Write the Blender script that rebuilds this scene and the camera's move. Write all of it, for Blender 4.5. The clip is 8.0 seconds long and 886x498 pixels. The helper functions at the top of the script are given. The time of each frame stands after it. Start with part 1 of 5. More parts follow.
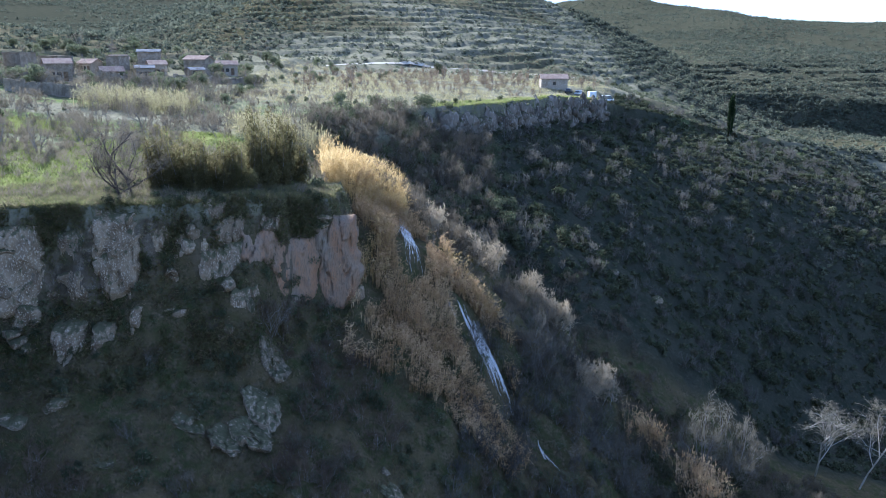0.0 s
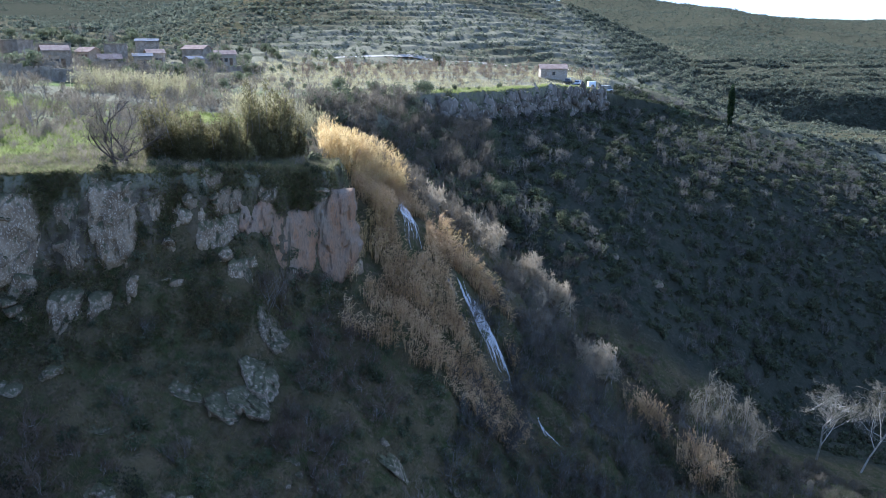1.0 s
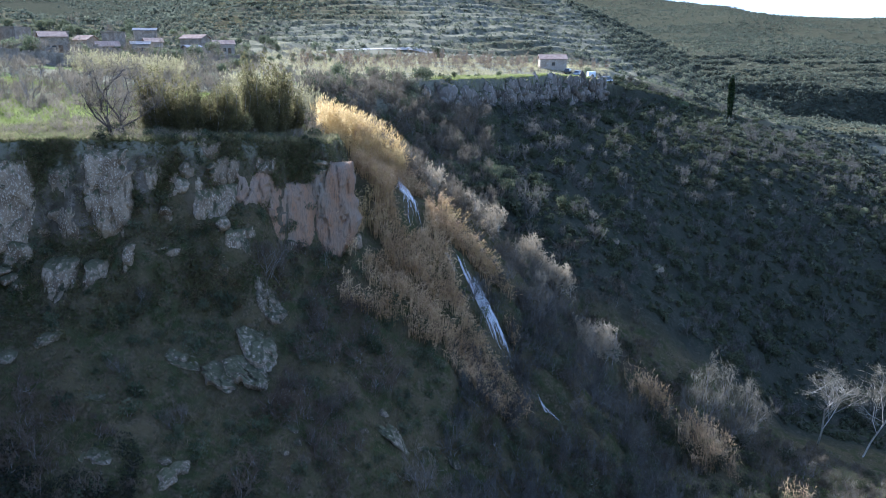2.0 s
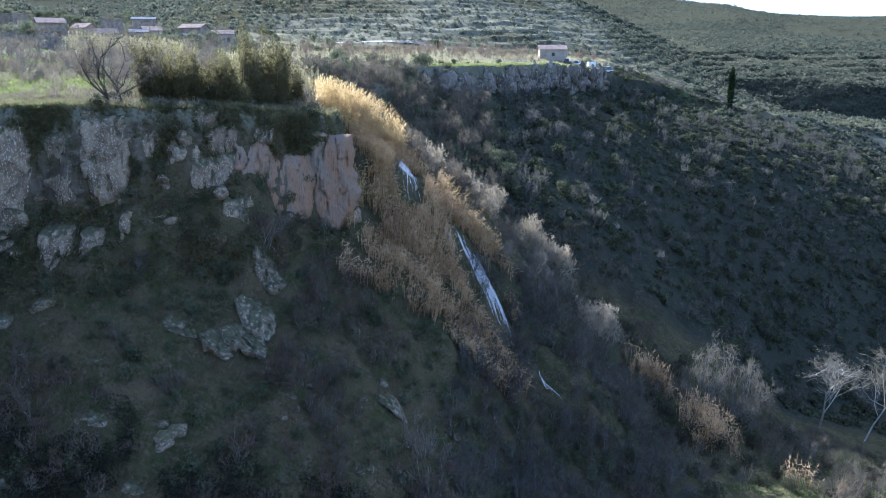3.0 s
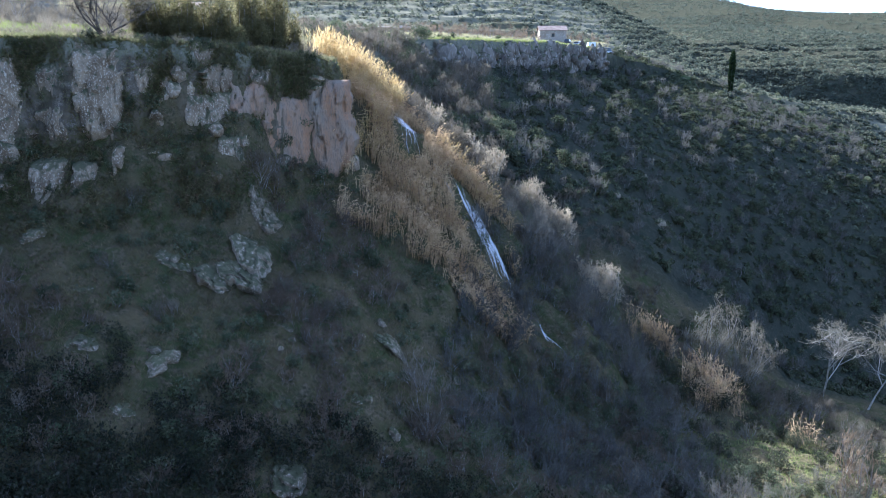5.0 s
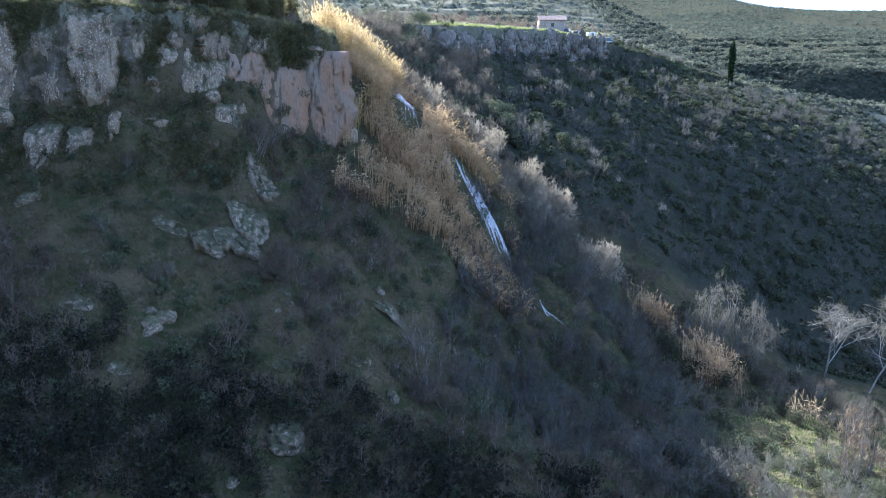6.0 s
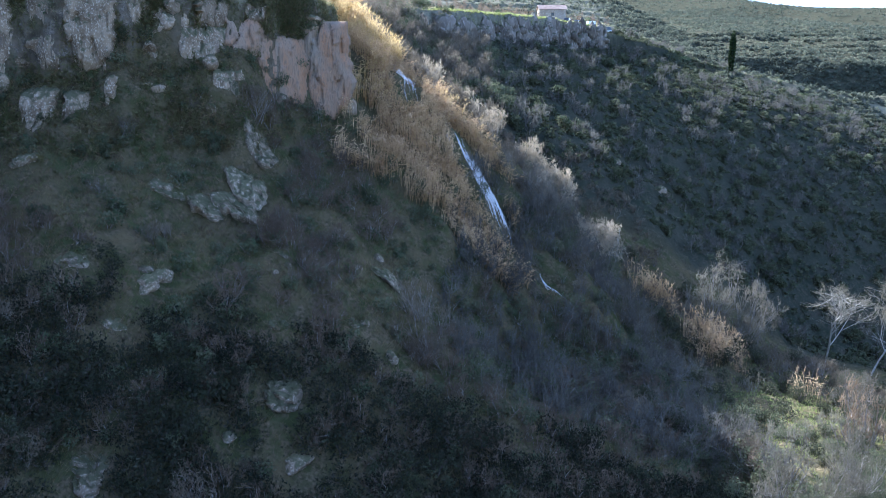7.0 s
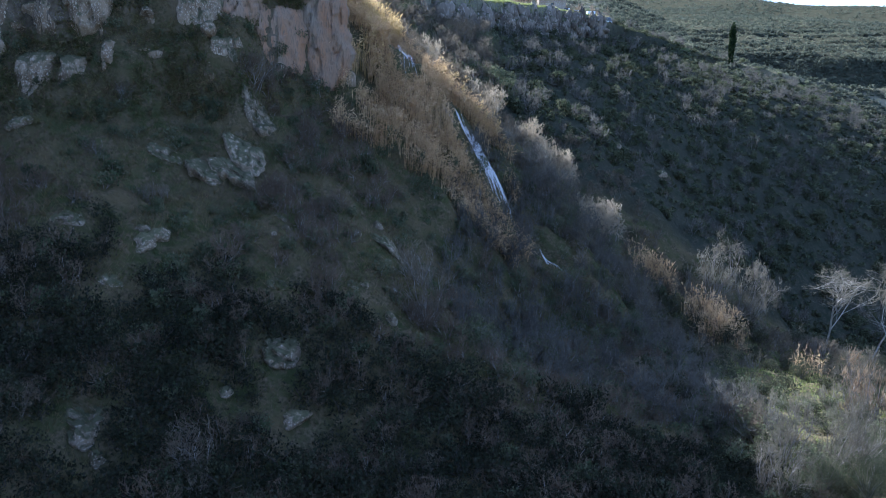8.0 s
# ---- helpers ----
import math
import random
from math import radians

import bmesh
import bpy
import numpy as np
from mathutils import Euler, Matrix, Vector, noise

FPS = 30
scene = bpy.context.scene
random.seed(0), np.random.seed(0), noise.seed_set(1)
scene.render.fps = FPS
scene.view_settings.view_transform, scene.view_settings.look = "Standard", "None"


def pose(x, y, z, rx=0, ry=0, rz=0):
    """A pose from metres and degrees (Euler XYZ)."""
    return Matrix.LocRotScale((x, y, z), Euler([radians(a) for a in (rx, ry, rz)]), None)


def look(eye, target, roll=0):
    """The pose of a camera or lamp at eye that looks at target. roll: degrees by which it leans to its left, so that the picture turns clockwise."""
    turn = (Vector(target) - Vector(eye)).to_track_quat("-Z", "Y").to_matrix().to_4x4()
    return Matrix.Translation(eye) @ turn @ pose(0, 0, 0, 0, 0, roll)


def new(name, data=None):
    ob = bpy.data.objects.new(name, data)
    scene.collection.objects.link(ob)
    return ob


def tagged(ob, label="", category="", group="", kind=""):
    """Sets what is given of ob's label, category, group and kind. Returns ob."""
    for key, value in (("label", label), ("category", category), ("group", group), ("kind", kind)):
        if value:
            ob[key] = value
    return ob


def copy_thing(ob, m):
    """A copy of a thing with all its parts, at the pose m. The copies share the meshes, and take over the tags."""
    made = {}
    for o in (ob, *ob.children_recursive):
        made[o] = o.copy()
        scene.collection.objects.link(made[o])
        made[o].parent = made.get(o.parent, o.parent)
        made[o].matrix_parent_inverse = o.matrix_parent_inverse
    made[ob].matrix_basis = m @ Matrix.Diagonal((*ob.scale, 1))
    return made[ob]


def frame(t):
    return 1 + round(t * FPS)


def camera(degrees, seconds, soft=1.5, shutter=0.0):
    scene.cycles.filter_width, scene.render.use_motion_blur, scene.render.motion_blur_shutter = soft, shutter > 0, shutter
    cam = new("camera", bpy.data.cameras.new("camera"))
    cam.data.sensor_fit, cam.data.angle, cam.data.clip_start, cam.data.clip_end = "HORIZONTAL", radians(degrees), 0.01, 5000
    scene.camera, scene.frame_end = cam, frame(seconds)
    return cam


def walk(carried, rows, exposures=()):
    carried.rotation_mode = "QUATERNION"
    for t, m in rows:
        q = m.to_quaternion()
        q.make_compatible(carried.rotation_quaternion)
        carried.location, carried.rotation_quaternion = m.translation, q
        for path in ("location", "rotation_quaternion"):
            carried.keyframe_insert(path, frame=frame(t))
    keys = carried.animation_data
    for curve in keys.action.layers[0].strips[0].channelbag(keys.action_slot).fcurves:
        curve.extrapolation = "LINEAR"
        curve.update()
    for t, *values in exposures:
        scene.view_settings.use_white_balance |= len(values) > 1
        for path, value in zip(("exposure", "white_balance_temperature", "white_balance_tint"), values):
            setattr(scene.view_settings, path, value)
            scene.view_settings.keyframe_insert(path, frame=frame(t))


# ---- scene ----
cam = camera(58.0, 8.0, 0.5)
METRES, EYE, TILT, LEAN, TURN = 24.0, 80.0, -13.9, 0.0, 0.0
DEEP = 1.514
ROWS = [
    (0.0, 0.0, 0.0, 0.0, 0.0, 0.0, -0.0),
    (0.5, 0.0008, 0.0099, -0.0624, -0.03, 0.0, 0.07),
    (1.0, 0.0012, 0.0182, -0.1251, -0.05, -0.01, 0.11),
    (1.5, 0.0004, 0.0302, -0.1871, -0.09, 0.0, 0.15),
    (3.0, -0.0011, 0.058, -0.3754, -0.16, 0.03, 0.2),
    (3.5, -0.0015, 0.0671, -0.4374, -0.18, 0.03, 0.21),
    (4.0, -0.0026, 0.078, -0.4967, -0.19, 0.02, 0.19),
    (4.5, -0.0038, 0.0894, -0.5563, -0.22, 0.03, 0.21),
    (6.0, -0.0024, 0.1172, -0.7415, -0.3, -0.02, 0.26),
    (6.5, -0.0021, 0.1256, -0.8029, -0.32, -0.07, 0.27),
    (7.0, -0.0016, 0.1333, -0.8655, -0.32, -0.11, 0.27),
    (7.5, -0.0023, 0.1414, -0.9272, -0.35, -0.08, 0.28),
    (8.0, -0.0034, 0.1497, -0.9885, -0.39, -0.11, 0.27),
]
walk(cam, [(t, pose(0, 0, EYE, TILT, LEAN, TURN) @ pose(METRES * x, METRES * DEEP * y, METRES * z, 90 + pitch / DEEP, roll, yaw / DEEP)) for t, x, y, z, yaw, pitch, roll in ROWS],
     [(t, stops, 4950, 14) for t, stops in ((0.0, 1.92), (3.5, 2.22), (4.5, 2.34), (6.5, 2.58), (7.4, 2.62), (8.0, 2.10))])

# ---- light ----
SUN_AZ, SUN_EL = radians(-30), radians(29)      # azimuth from +y, minus is to -x
world = bpy.data.worlds.new("world")
scene.world = world
world.use_nodes = True
wn = world.node_tree
sky = wn.nodes.new("ShaderNodeTexSky")
sky.sky_type, sky.sun_disc = "NISHITA", False
sky.sun_elevation, sky.sun_rotation = SUN_EL, SUN_AZ
sky.air_density, sky.dust_density, sky.ozone_density = 0.6, 3.0, 0.6
cap = wn.nodes.new("ShaderNodeVectorMath")      # keeps the glare at the horizon to a pale blue
cap.operation = "MINIMUM"
cap.inputs[1].default_value = (2.7, 3.25, 3.7)
wn.links.new(sky.outputs[0], cap.inputs[0])
wn.links.new(cap.outputs[0], wn.nodes["Background"].inputs[0])
wn.nodes["Background"].inputs[1].default_value = 0.15
sun_data = bpy.data.lights.new("sun", "SUN")
sun_data.energy, sun_data.angle, sun_data.color = 5.0, radians(0.6), (1.0, 0.95, 0.86)
sun = new("sun", sun_data)
to_sun = Vector((math.sin(SUN_AZ) * math.cos(SUN_EL), math.cos(SUN_AZ) * math.cos(SUN_EL), math.sin(SUN_EL)))
sun.matrix_world = look(to_sun * 200, (0, 0, 0))

# ---- noise on arrays ----
_lat = np.random.RandomState(7).rand(64, 64, 64)


def vnoise(x, y, z=0.0):
    """Value noise from -1 to 1."""
    x, y, z = np.broadcast_arrays(*[np.asarray(v, float) for v in (x, y, z)])
    xi, yi, zi = np.floor(x).astype(int), np.floor(y).astype(int), np.floor(z).astype(int)
    f = [v - w for v, w in ((x, xi), (y, yi), (z, zi))]
    f = [v * v * (3 - 2 * v) for v in f]
    out = 0.0
    for i in (0, 1):
        for j in (0, 1):
            for k in (0, 1):
                w = (f[0] if i else 1 - f[0]) * (f[1] if j else 1 - f[1]) * (f[2] if k else 1 - f[2])
                out = out + w * _lat[(xi + i) % 64, (yi + j) % 64, (zi + k) % 64]
    return out * 2 - 1


def fbm(x, y, z=0.0, octaves=4):
    out, amp = 0.0, 1.0
    for o in range(octaves):
        out = out + amp * vnoise(np.asarray(x) * 2 ** o + 13.7 * o, np.asarray(y) * 2 ** o + 5.3 * o, np.asarray(z) * 2 ** o)
        amp *= 0.5
    return out / 1.6


def sstep(a, b, v):
    v = np.clip((np.asarray(v, float) - a) / (b - a), 0, 1)
    return v * v * (3 - 2 * v)


def smax(a, b, k):
    h = np.clip(0.5 + 0.5 * (a - b) / k, 0, 1)
    return b + (a - b) * h + k * h * (1 - h)


# ---- the lie of the land ----
# the plateau's rim: x, y, height, cliff, slope under it, its steepening
# its first five points: an unseen arm added to dim the lower left slope
RIM = [(-95, -500, 70, 9, 0.6, 0), (-72, -60, 68, 10, 0.62, 0), (-60, 5, 67, 11, 0.62, 0), (-54, 40, 66.5, 11, 0.6, 0.002), (-51, 62, 66.2, 11, 0.45, 0.004), (-45, 71, 66, 12, 0.40, 0.004), (-33, 73.5, 66, 12.5, 0.40, 0.004),
       (-22, 80, 65.5, 12, 0.42, 0.004), (-12, 88.5, 64, 12.5, 0.45, 0.004), (-13, 105, 63.5, 2, 0.65, 0.008), (-10, 125, 60, 2, 0.58, 0.008),
       (-5, 144, 53.5, 1, 0.40, 0.008), (2, 160, 54.5, 1, 0.25, 0.007), (-8, 180, 67.5, 6, 0.25, 0.0065), (8, 195, 67.5, 7, 0.25, 0.0065), (35, 240, 67, 8, 0.22, 0.0042),
       (50, 254, 65, 7, 0.25, 0.0035), (85, 290, 56.5, 3, 0.22, 0.0022), (105, 297, 51.5, 2, 0.30, 0.0022), (165, 330, 40, 1, 0.33, 0.0022), (900, 620, 20, 1, 0.2, 0)]
SPUR = [(0, 126, 47), (18, 125, 33), (22.5, 111, 30.5), (28, 107, 24), (36, 103, 19.5), (46, 106, 15.5), (56, 110, 11)]
# hollows worn into the ravine's side: x, y, depth, reach
HOLLOWS = [(9.0, 93, 4.8, 7), (-5, 69, 3.4, 9), (-17, 69, 2.4, 6), (-11, 89, 1.2, 4)]


def seg(x, y, a, b):
    ax, ay, bx, by = a[0], a[1], b[0], b[1]
    t = np.clip(((x - ax) * (bx - ax) + (y - ay) * (by - ay)) / ((bx - ax) ** 2 + (by - ay) ** 2), 0, 1)
    return t, np.hypot(x - ax - t * (bx - ax), y - ay - t * (by - ay))


def terrace(z, step, wob):
    q = z / step + wob
    f = np.floor(q)
    share = 0.35 + 0.45 * np.clip(vnoise(f * 0.37 + wob * 2.1, wob * 3.3 + f * 0.9) + 0.3, 0, 1)
    return (f + share * (q - f) + (1 - share) * sstep(0.78, 0.97, q - f) - wob) * step


def land(x, y):
    """Height of the ground at x, y (arrays)."""
    x, y = np.asarray(x, float), np.asarray(y, float)
    wx = x + 1.6 * fbm(x * 0.11, y * 0.11) + 0.7 * vnoise(x * 0.45, y * 0.45)
    wy = y + 1.6 * fbm(x * 0.11 + 40, y * 0.11) + 0.7 * vnoise(x * 0.45 + 9, y * 0.45)
    poly = [(p[0], p[1]) for p in RIM] + [(900, -1500), (-95, -1500)]
    inside = np.zeros(x.shape, bool)
    for (ax, ay), (bx, by) in zip(poly, poly[1:] + poly[:1]):
        hit = (ay > wy) != (by > wy)
        inside ^= hit & (wx < (bx - ax) * (wy - ay) / (by - ay if by != ay else 1e-9) + ax)
    ledge = 1.2 + 1.2 * vnoise(x * 0.16 + 3, y * 0.05) + 0.6 * vnoise(x * 0.5, y * 0.2)
    crag = np.where(y < 100, np.clip(0.48 + 0.28 * sstep(-28, -31, x) + 0.38 * sstep(-20, -16, x) + 0.12 * vnoise(x * 0.22 + 1, 4.5) + 0.06 * vnoise(x * 0.8, 2.5), 0.3, 0.92), 0.85)
    best, near, rimz = np.full(x.shape, -1e9), np.full(x.shape, 1e9), np.zeros(x.shape)
    for a, b in zip(RIM, RIM[1:]):
        t, d = seg(wx, wy, a, b)
        rz, hc, sl, q = [a[i] + t * (b[i] - a[i]) for i in (2, 3, 4, 5)]
        if a[1] < 100:
            sl = sl + 0.42 * sstep(-10, 12, x) * sstep(55, 70, y)
        dd = np.minimum(d, 135)
        z = rz - hc * (crag * sstep(0, 1.8, d) + (1 - crag) * sstep(ledge, ledge + 7.0, d)) - sl * d - q * dd * dd
        best = np.maximum(best, z)
        rimz = np.where(d < near, rz, rimz)
        near = np.minimum(near, d)
    for a, b in zip(SPUR, SPUR[1:]):
        t, d = seg(wx, wy, a, b)
        best = smax(best, a[2] + t * (b[2] - a[2]) - 0.75 * d, 2.0)
    # the term in -y: an unseen hill behind the camera, steepened to block sky
    floor = np.clip(39.5 - 0.24 * x - 0.14 * y, -12, 29 - 4 * sstep(5, 25, x)) + 0.45 * np.clip(-y - 20, 0, 140)
    for hx, hy, deep, reach in HOLLOWS:
        best = best - deep * np.exp(-((x - hx) ** 2 + (y - hy) ** 2) / reach ** 2)
    low = smax(best, floor, 4.0)
    top = 66.3 + 0.022 * np.maximum(y - 90, 0) + 0.08 * np.maximum(-x - 30, 0) - 0.06 * np.maximum(x, 0) - 0.22 * np.maximum(x - 60, 0)
    top = np.clip(top, 12, 90)
    top = rimz + (top - rimz) * sstep(0, 22, near)
    wob = 1.6 * fbm(x * 0.011, y * 0.011) + 0.3 * fbm(x * 0.05, y * 0.05)
    h1 = 73 + 0.2 * (np.minimum(y, 680) - 325) - 0.40 * 38 * np.logaddexp(0, (x - 28) / 38) - 0.28 * np.maximum(-110 - x, 0) - 0.35 * np.maximum(y - 760, 0) + 5 * fbm(x * 0.01, y * 0.01)
    yy = y + 14 * fbm(x * 0.02, y * 0.02) + 0.2 * (x - 200)
    h2 = 33 + 0.02 * (np.minimum(y, 500) - 330) + 19 * sstep(500, 536, yy) + 0.16 * np.clip(yy - 536, 0, 110) + 0.055 * np.maximum(np.minimum(y, 1650) - 640, 0)
    h2 = h2 - 0.1 * np.maximum(140 - x, 0) * (y < 900) - 0.06 * np.clip(x - 220, 0, 300) * sstep(900, 600, y) + 7 * fbm(x * 0.006 + 3, y * 0.006) + 9 * sstep(560, 760, y) * (1 - 2 * np.abs(vnoise(x * 0.0065 + 0.003 * y, y * 0.0035)))
    h2 = h2 + 48 * np.exp(-((x - 330) / 220) ** 2 - ((y - 1650) / 500) ** 2)
    h3 = 60 + 0.13 * (np.minimum(y, 2200) - 600) - 0.2 * np.maximum(x + 120, 0) + 8 * fbm(x * 0.006, y * 0.006 + 8)
    h4 = 68 + 0.12 * np.maximum(-x - 70, 0) + 0.06 * (y - 160) - 0.25 * np.maximum(y - 330, 0) - 0.3 * np.maximum(x + 58, 0)
    hill = np.maximum(np.maximum(h1, h3), np.maximum(h2, h4))
    fade = sstep(1500, 900, y)
    hill = terrace(hill, 3.4, wob) * fade + terrace(hill, 9.0, 0.5 * wob) * (1 - fade)
    top = smax(top, hill, 1.5)
    z = np.where(inside, low, top)
    rough = 0.6 * fbm(x * 0.16, y * 0.16) + 0.42 * fbm(x * 0.55, y * 0.55, 0, 3)
    return z + rough * np.where(inside, 1.3, 0.45) * sstep(900, 300, np.hypot(x, y))


def spaced(*runs):
    out = []
    for a, b, n in runs:
        out += list(np.linspace(a, b, n, endpoint=False))
    return np.array(out)


def mesh_from(name, verts, faces, smooth=True):
    me = bpy.data.meshes.new(name)
    verts, faces = np.asarray(verts, np.float32), np.asarray(faces, np.int32)
    kept = np.unique(faces)
    if len(kept) < len(verts):
        verts, faces = verts[kept], np.searchsorted(kept, faces).astype(np.int32)
    k = faces.shape[1]
    me.vertices.add(len(verts))
    me.vertices.foreach_set("co", verts.ravel())
    me.loops.add(faces.size)
    me.loops.foreach_set("vertex_index", faces.ravel())
    me.polygons.add(len(faces))
    me.polygons.foreach_set("loop_start", np.arange(0, faces.size, k, dtype=np.int32))
    me.polygons.foreach_set("use_smooth", np.full(len(faces), smooth))
    me.update(calc_edges=True)
    return me


xs = np.concatenate([-np.geomspace(2600, 165, 40), spaced((-160, -50, 70), (-50, 30, 180), (30, 65, 58), (65, 200, 80)), np.geomspace(200, 2600, 42)])
ys = np.concatenate([spaced((-1500, -50, 20), (-50, 36, 20), (36, 60, 48), (60, 96, 110), (96, 135, 70), (135, 330, 140), (330, 680, 130)), np.geomspace(680, 3900, 50)])
GX, GY = np.meshgrid(xs, ys)
GZ = land(GX, GY)
nx, ny = len(xs), len(ys)
idx = np.arange(nx * ny).reshape(ny, nx)
quads = np.stack([idx[:-1, :-1], idx[:-1, 1:], idx[1:, 1:], idx[1:, :-1]], -1).reshape(-1, 4)
steepness = np.hypot(np.gradient(GZ, axis=0) / np.gradient(GY, axis=0), np.gradient(GZ, axis=1) / np.gradient(GX, axis=1))
crags = sstep(0.9, 2.0, steepness) * sstep(300, 260, GY)
RX = GX + 0.5 * crags * fbm(GX * 0.5, GY * 0.5, GZ * 0.35, 4)
RY = GY + 0.9 * crags * (fbm(GX * 0.55 + 30, GY * 0.3, GZ * 0.3, 4) - 0.2)
RX[:, [0, -1]], RY[[0, -1]] = GX[:, [0, -1]], GY[[0, -1]]
ground = new("ground", mesh_from("ground", np.stack([RX, RY, GZ], -1).reshape(-1, 3), quads))
tagged(ground, "rough limestone hillside with grass, scrub and bare rock", "ground", kind="structure")


def ground_at(x, y):
    """Height on the built sheet at x, y (arrays), between its grid lines."""
    x, y = np.asarray(x, float), np.asarray(y, float)
    i = np.clip(np.searchsorted(xs, x) - 1, 0, nx - 2)
    j = np.clip(np.searchsorted(ys, y) - 1, 0, ny - 2)
    u, v = np.clip((x - xs[i]) / (xs[i + 1] - xs[i]), 0, 1), np.clip((y - ys[j]) / (ys[j + 1] - ys[j]), 0, 1)
    return (GZ[j, i] * (1 - u) + GZ[j, i + 1] * u) * (1 - v) + (GZ[j + 1, i] * (1 - u) + GZ[j + 1, i + 1] * u) * v


# ---- materials ----
def shader(name, c1, c2, scale=1.0, c3=None, rough=0.9, bump=0.0, through_light=0.0, rand=0.0, world_space=True, spec=0.0, stretch=(1, 1, 1), fleck=7.0, moss=0.0):
    """A mottled surface: c1 and c2 by a broad noise, c3 in flecks by a fine one; rand: how far one object's tone strays."""
    m = bpy.data.materials.new(name)
    m.use_nodes = True
    t = m.node_tree
    n, l = t.nodes, t.links
    p, out = n["Principled BSDF"], n["Material Output"]
    if world_space:
        vec = n.new("ShaderNodeNewGeometry").outputs["Position"]
    else:
        vec = n.new("ShaderNodeTexCoord").outputs["Object"]
    mp = n.new("ShaderNodeMapping")
    mp.inputs["Scale"].default_value = stretch
    l.new(vec, mp.inputs["Vector"])
    vec = mp.outputs[0]
    broad, fine = n.new("ShaderNodeTexNoise"), n.new("ShaderNodeTexNoise")
    for node, sc, det in ((broad, scale, 4), (fine, scale * fleck, 6)):
        node.inputs["Scale"].default_value, node.inputs["Detail"].default_value = sc, det
        l.new(vec, node.inputs["Vector"])
    ramp = n.new("ShaderNodeValToRGB")
    ramp.color_ramp.elements[0].position, ramp.color_ramp.elements[1].position = 0.36, 0.64
    ramp.color_ramp.elements[0].color, ramp.color_ramp.elements[1].color = (*c1, 1), (*c2, 1)
    l.new(broad.outputs["Fac"], ramp.inputs[0])
    col = ramp.outputs[0]
    if c3:
        r2 = n.new("ShaderNodeValToRGB")
        r2.color_ramp.elements[0].position, r2.color_ramp.elements[1].position = 0.52, 0.66
        l.new(fine.outputs["Fac"], r2.inputs[0])
        mix = n.new("ShaderNodeMix")
        mix.data_type = "RGBA"
        l.new(r2.outputs[0], mix.inputs[0]), l.new(col, mix.inputs[6])
        mix.inputs[7].default_value = (*c3, 1)
        col = mix.outputs[2]
    if moss:      # moss and soil lie in patches on the ledges and tops
        geo, sep, add, r3, q, spot, tone = [n.new("ShaderNode" + k) for k in ("NewGeometry", "SeparateXYZ", "Math", "ValToRGB", "Mix", "TexNoise", "Math")]
        spot.inputs["Scale"].default_value, spot.inputs["Detail"].default_value = scale * 3.0, 7
        l.new(vec, spot.inputs["Vector"])
        add.operation, q.data_type, tone.operation = "MULTIPLY_ADD", "RGBA", "MULTIPLY"
        l.new(geo.outputs["Normal"], sep.inputs[0]), l.new(sep.outputs["Z"], tone.inputs[0])
        tone.inputs[1].default_value = 0.42
        l.new(spot.outputs["Fac"], add.inputs[0]), l.new(tone.outputs[0], add.inputs[2])
        add.inputs[1].default_value = 1.1
        r3.color_ramp.elements[0].position, r3.color_ramp.elements[1].position = 0.78 - moss, 1.0 - moss
        r3.color_ramp.elements[1].color = (0.85, 0.85, 0.85, 1)
        l.new(add.outputs[0], r3.inputs[0]), l.new(r3.outputs[0], q.inputs[0]), l.new(col, q.inputs[6])
        q.inputs[7].default_value = (0.058, 0.062, 0.030, 1)
        col = q.outputs[2]
    if rand:
        info, hsv, mr = n.new("ShaderNodeObjectInfo"), n.new("ShaderNodeHueSaturation"), n.new("ShaderNodeMapRange")
        mr.inputs[3].default_value, mr.inputs[4].default_value = 1 - rand, 1 + rand
        l.new(info.outputs["Random"], mr.inputs[0]), l.new(mr.outputs[0], hsv.inputs["Value"]), l.new(col, hsv.inputs["Color"])
        col = hsv.outputs[0]
    l.new(col, p.inputs["Base Color"])
    p.inputs["Roughness"].default_value, p.inputs["Specular IOR Level"].default_value = rough, spec
    if bump:
        b = n.new("ShaderNodeBump")
        b.inputs["Strength"].default_value, b.inputs["Distance"].default_value = 0.8, bump
        l.new(fine.outputs["Fac"], b.inputs["Height"]), l.new(b.outputs[0], p.inputs["Normal"])
    if through_light:
        tr, ms = n.new("ShaderNodeBsdfTranslucent"), n.new("ShaderNodeMixShader")
        ms.inputs[0].default_value = through_light
        l.new(col, tr.inputs[0]), l.new(p.outputs[0], ms.inputs[1]), l.new(tr.outputs[0], ms.inputs[2]), l.new(ms.outputs[0], out.inputs[0])
    return m


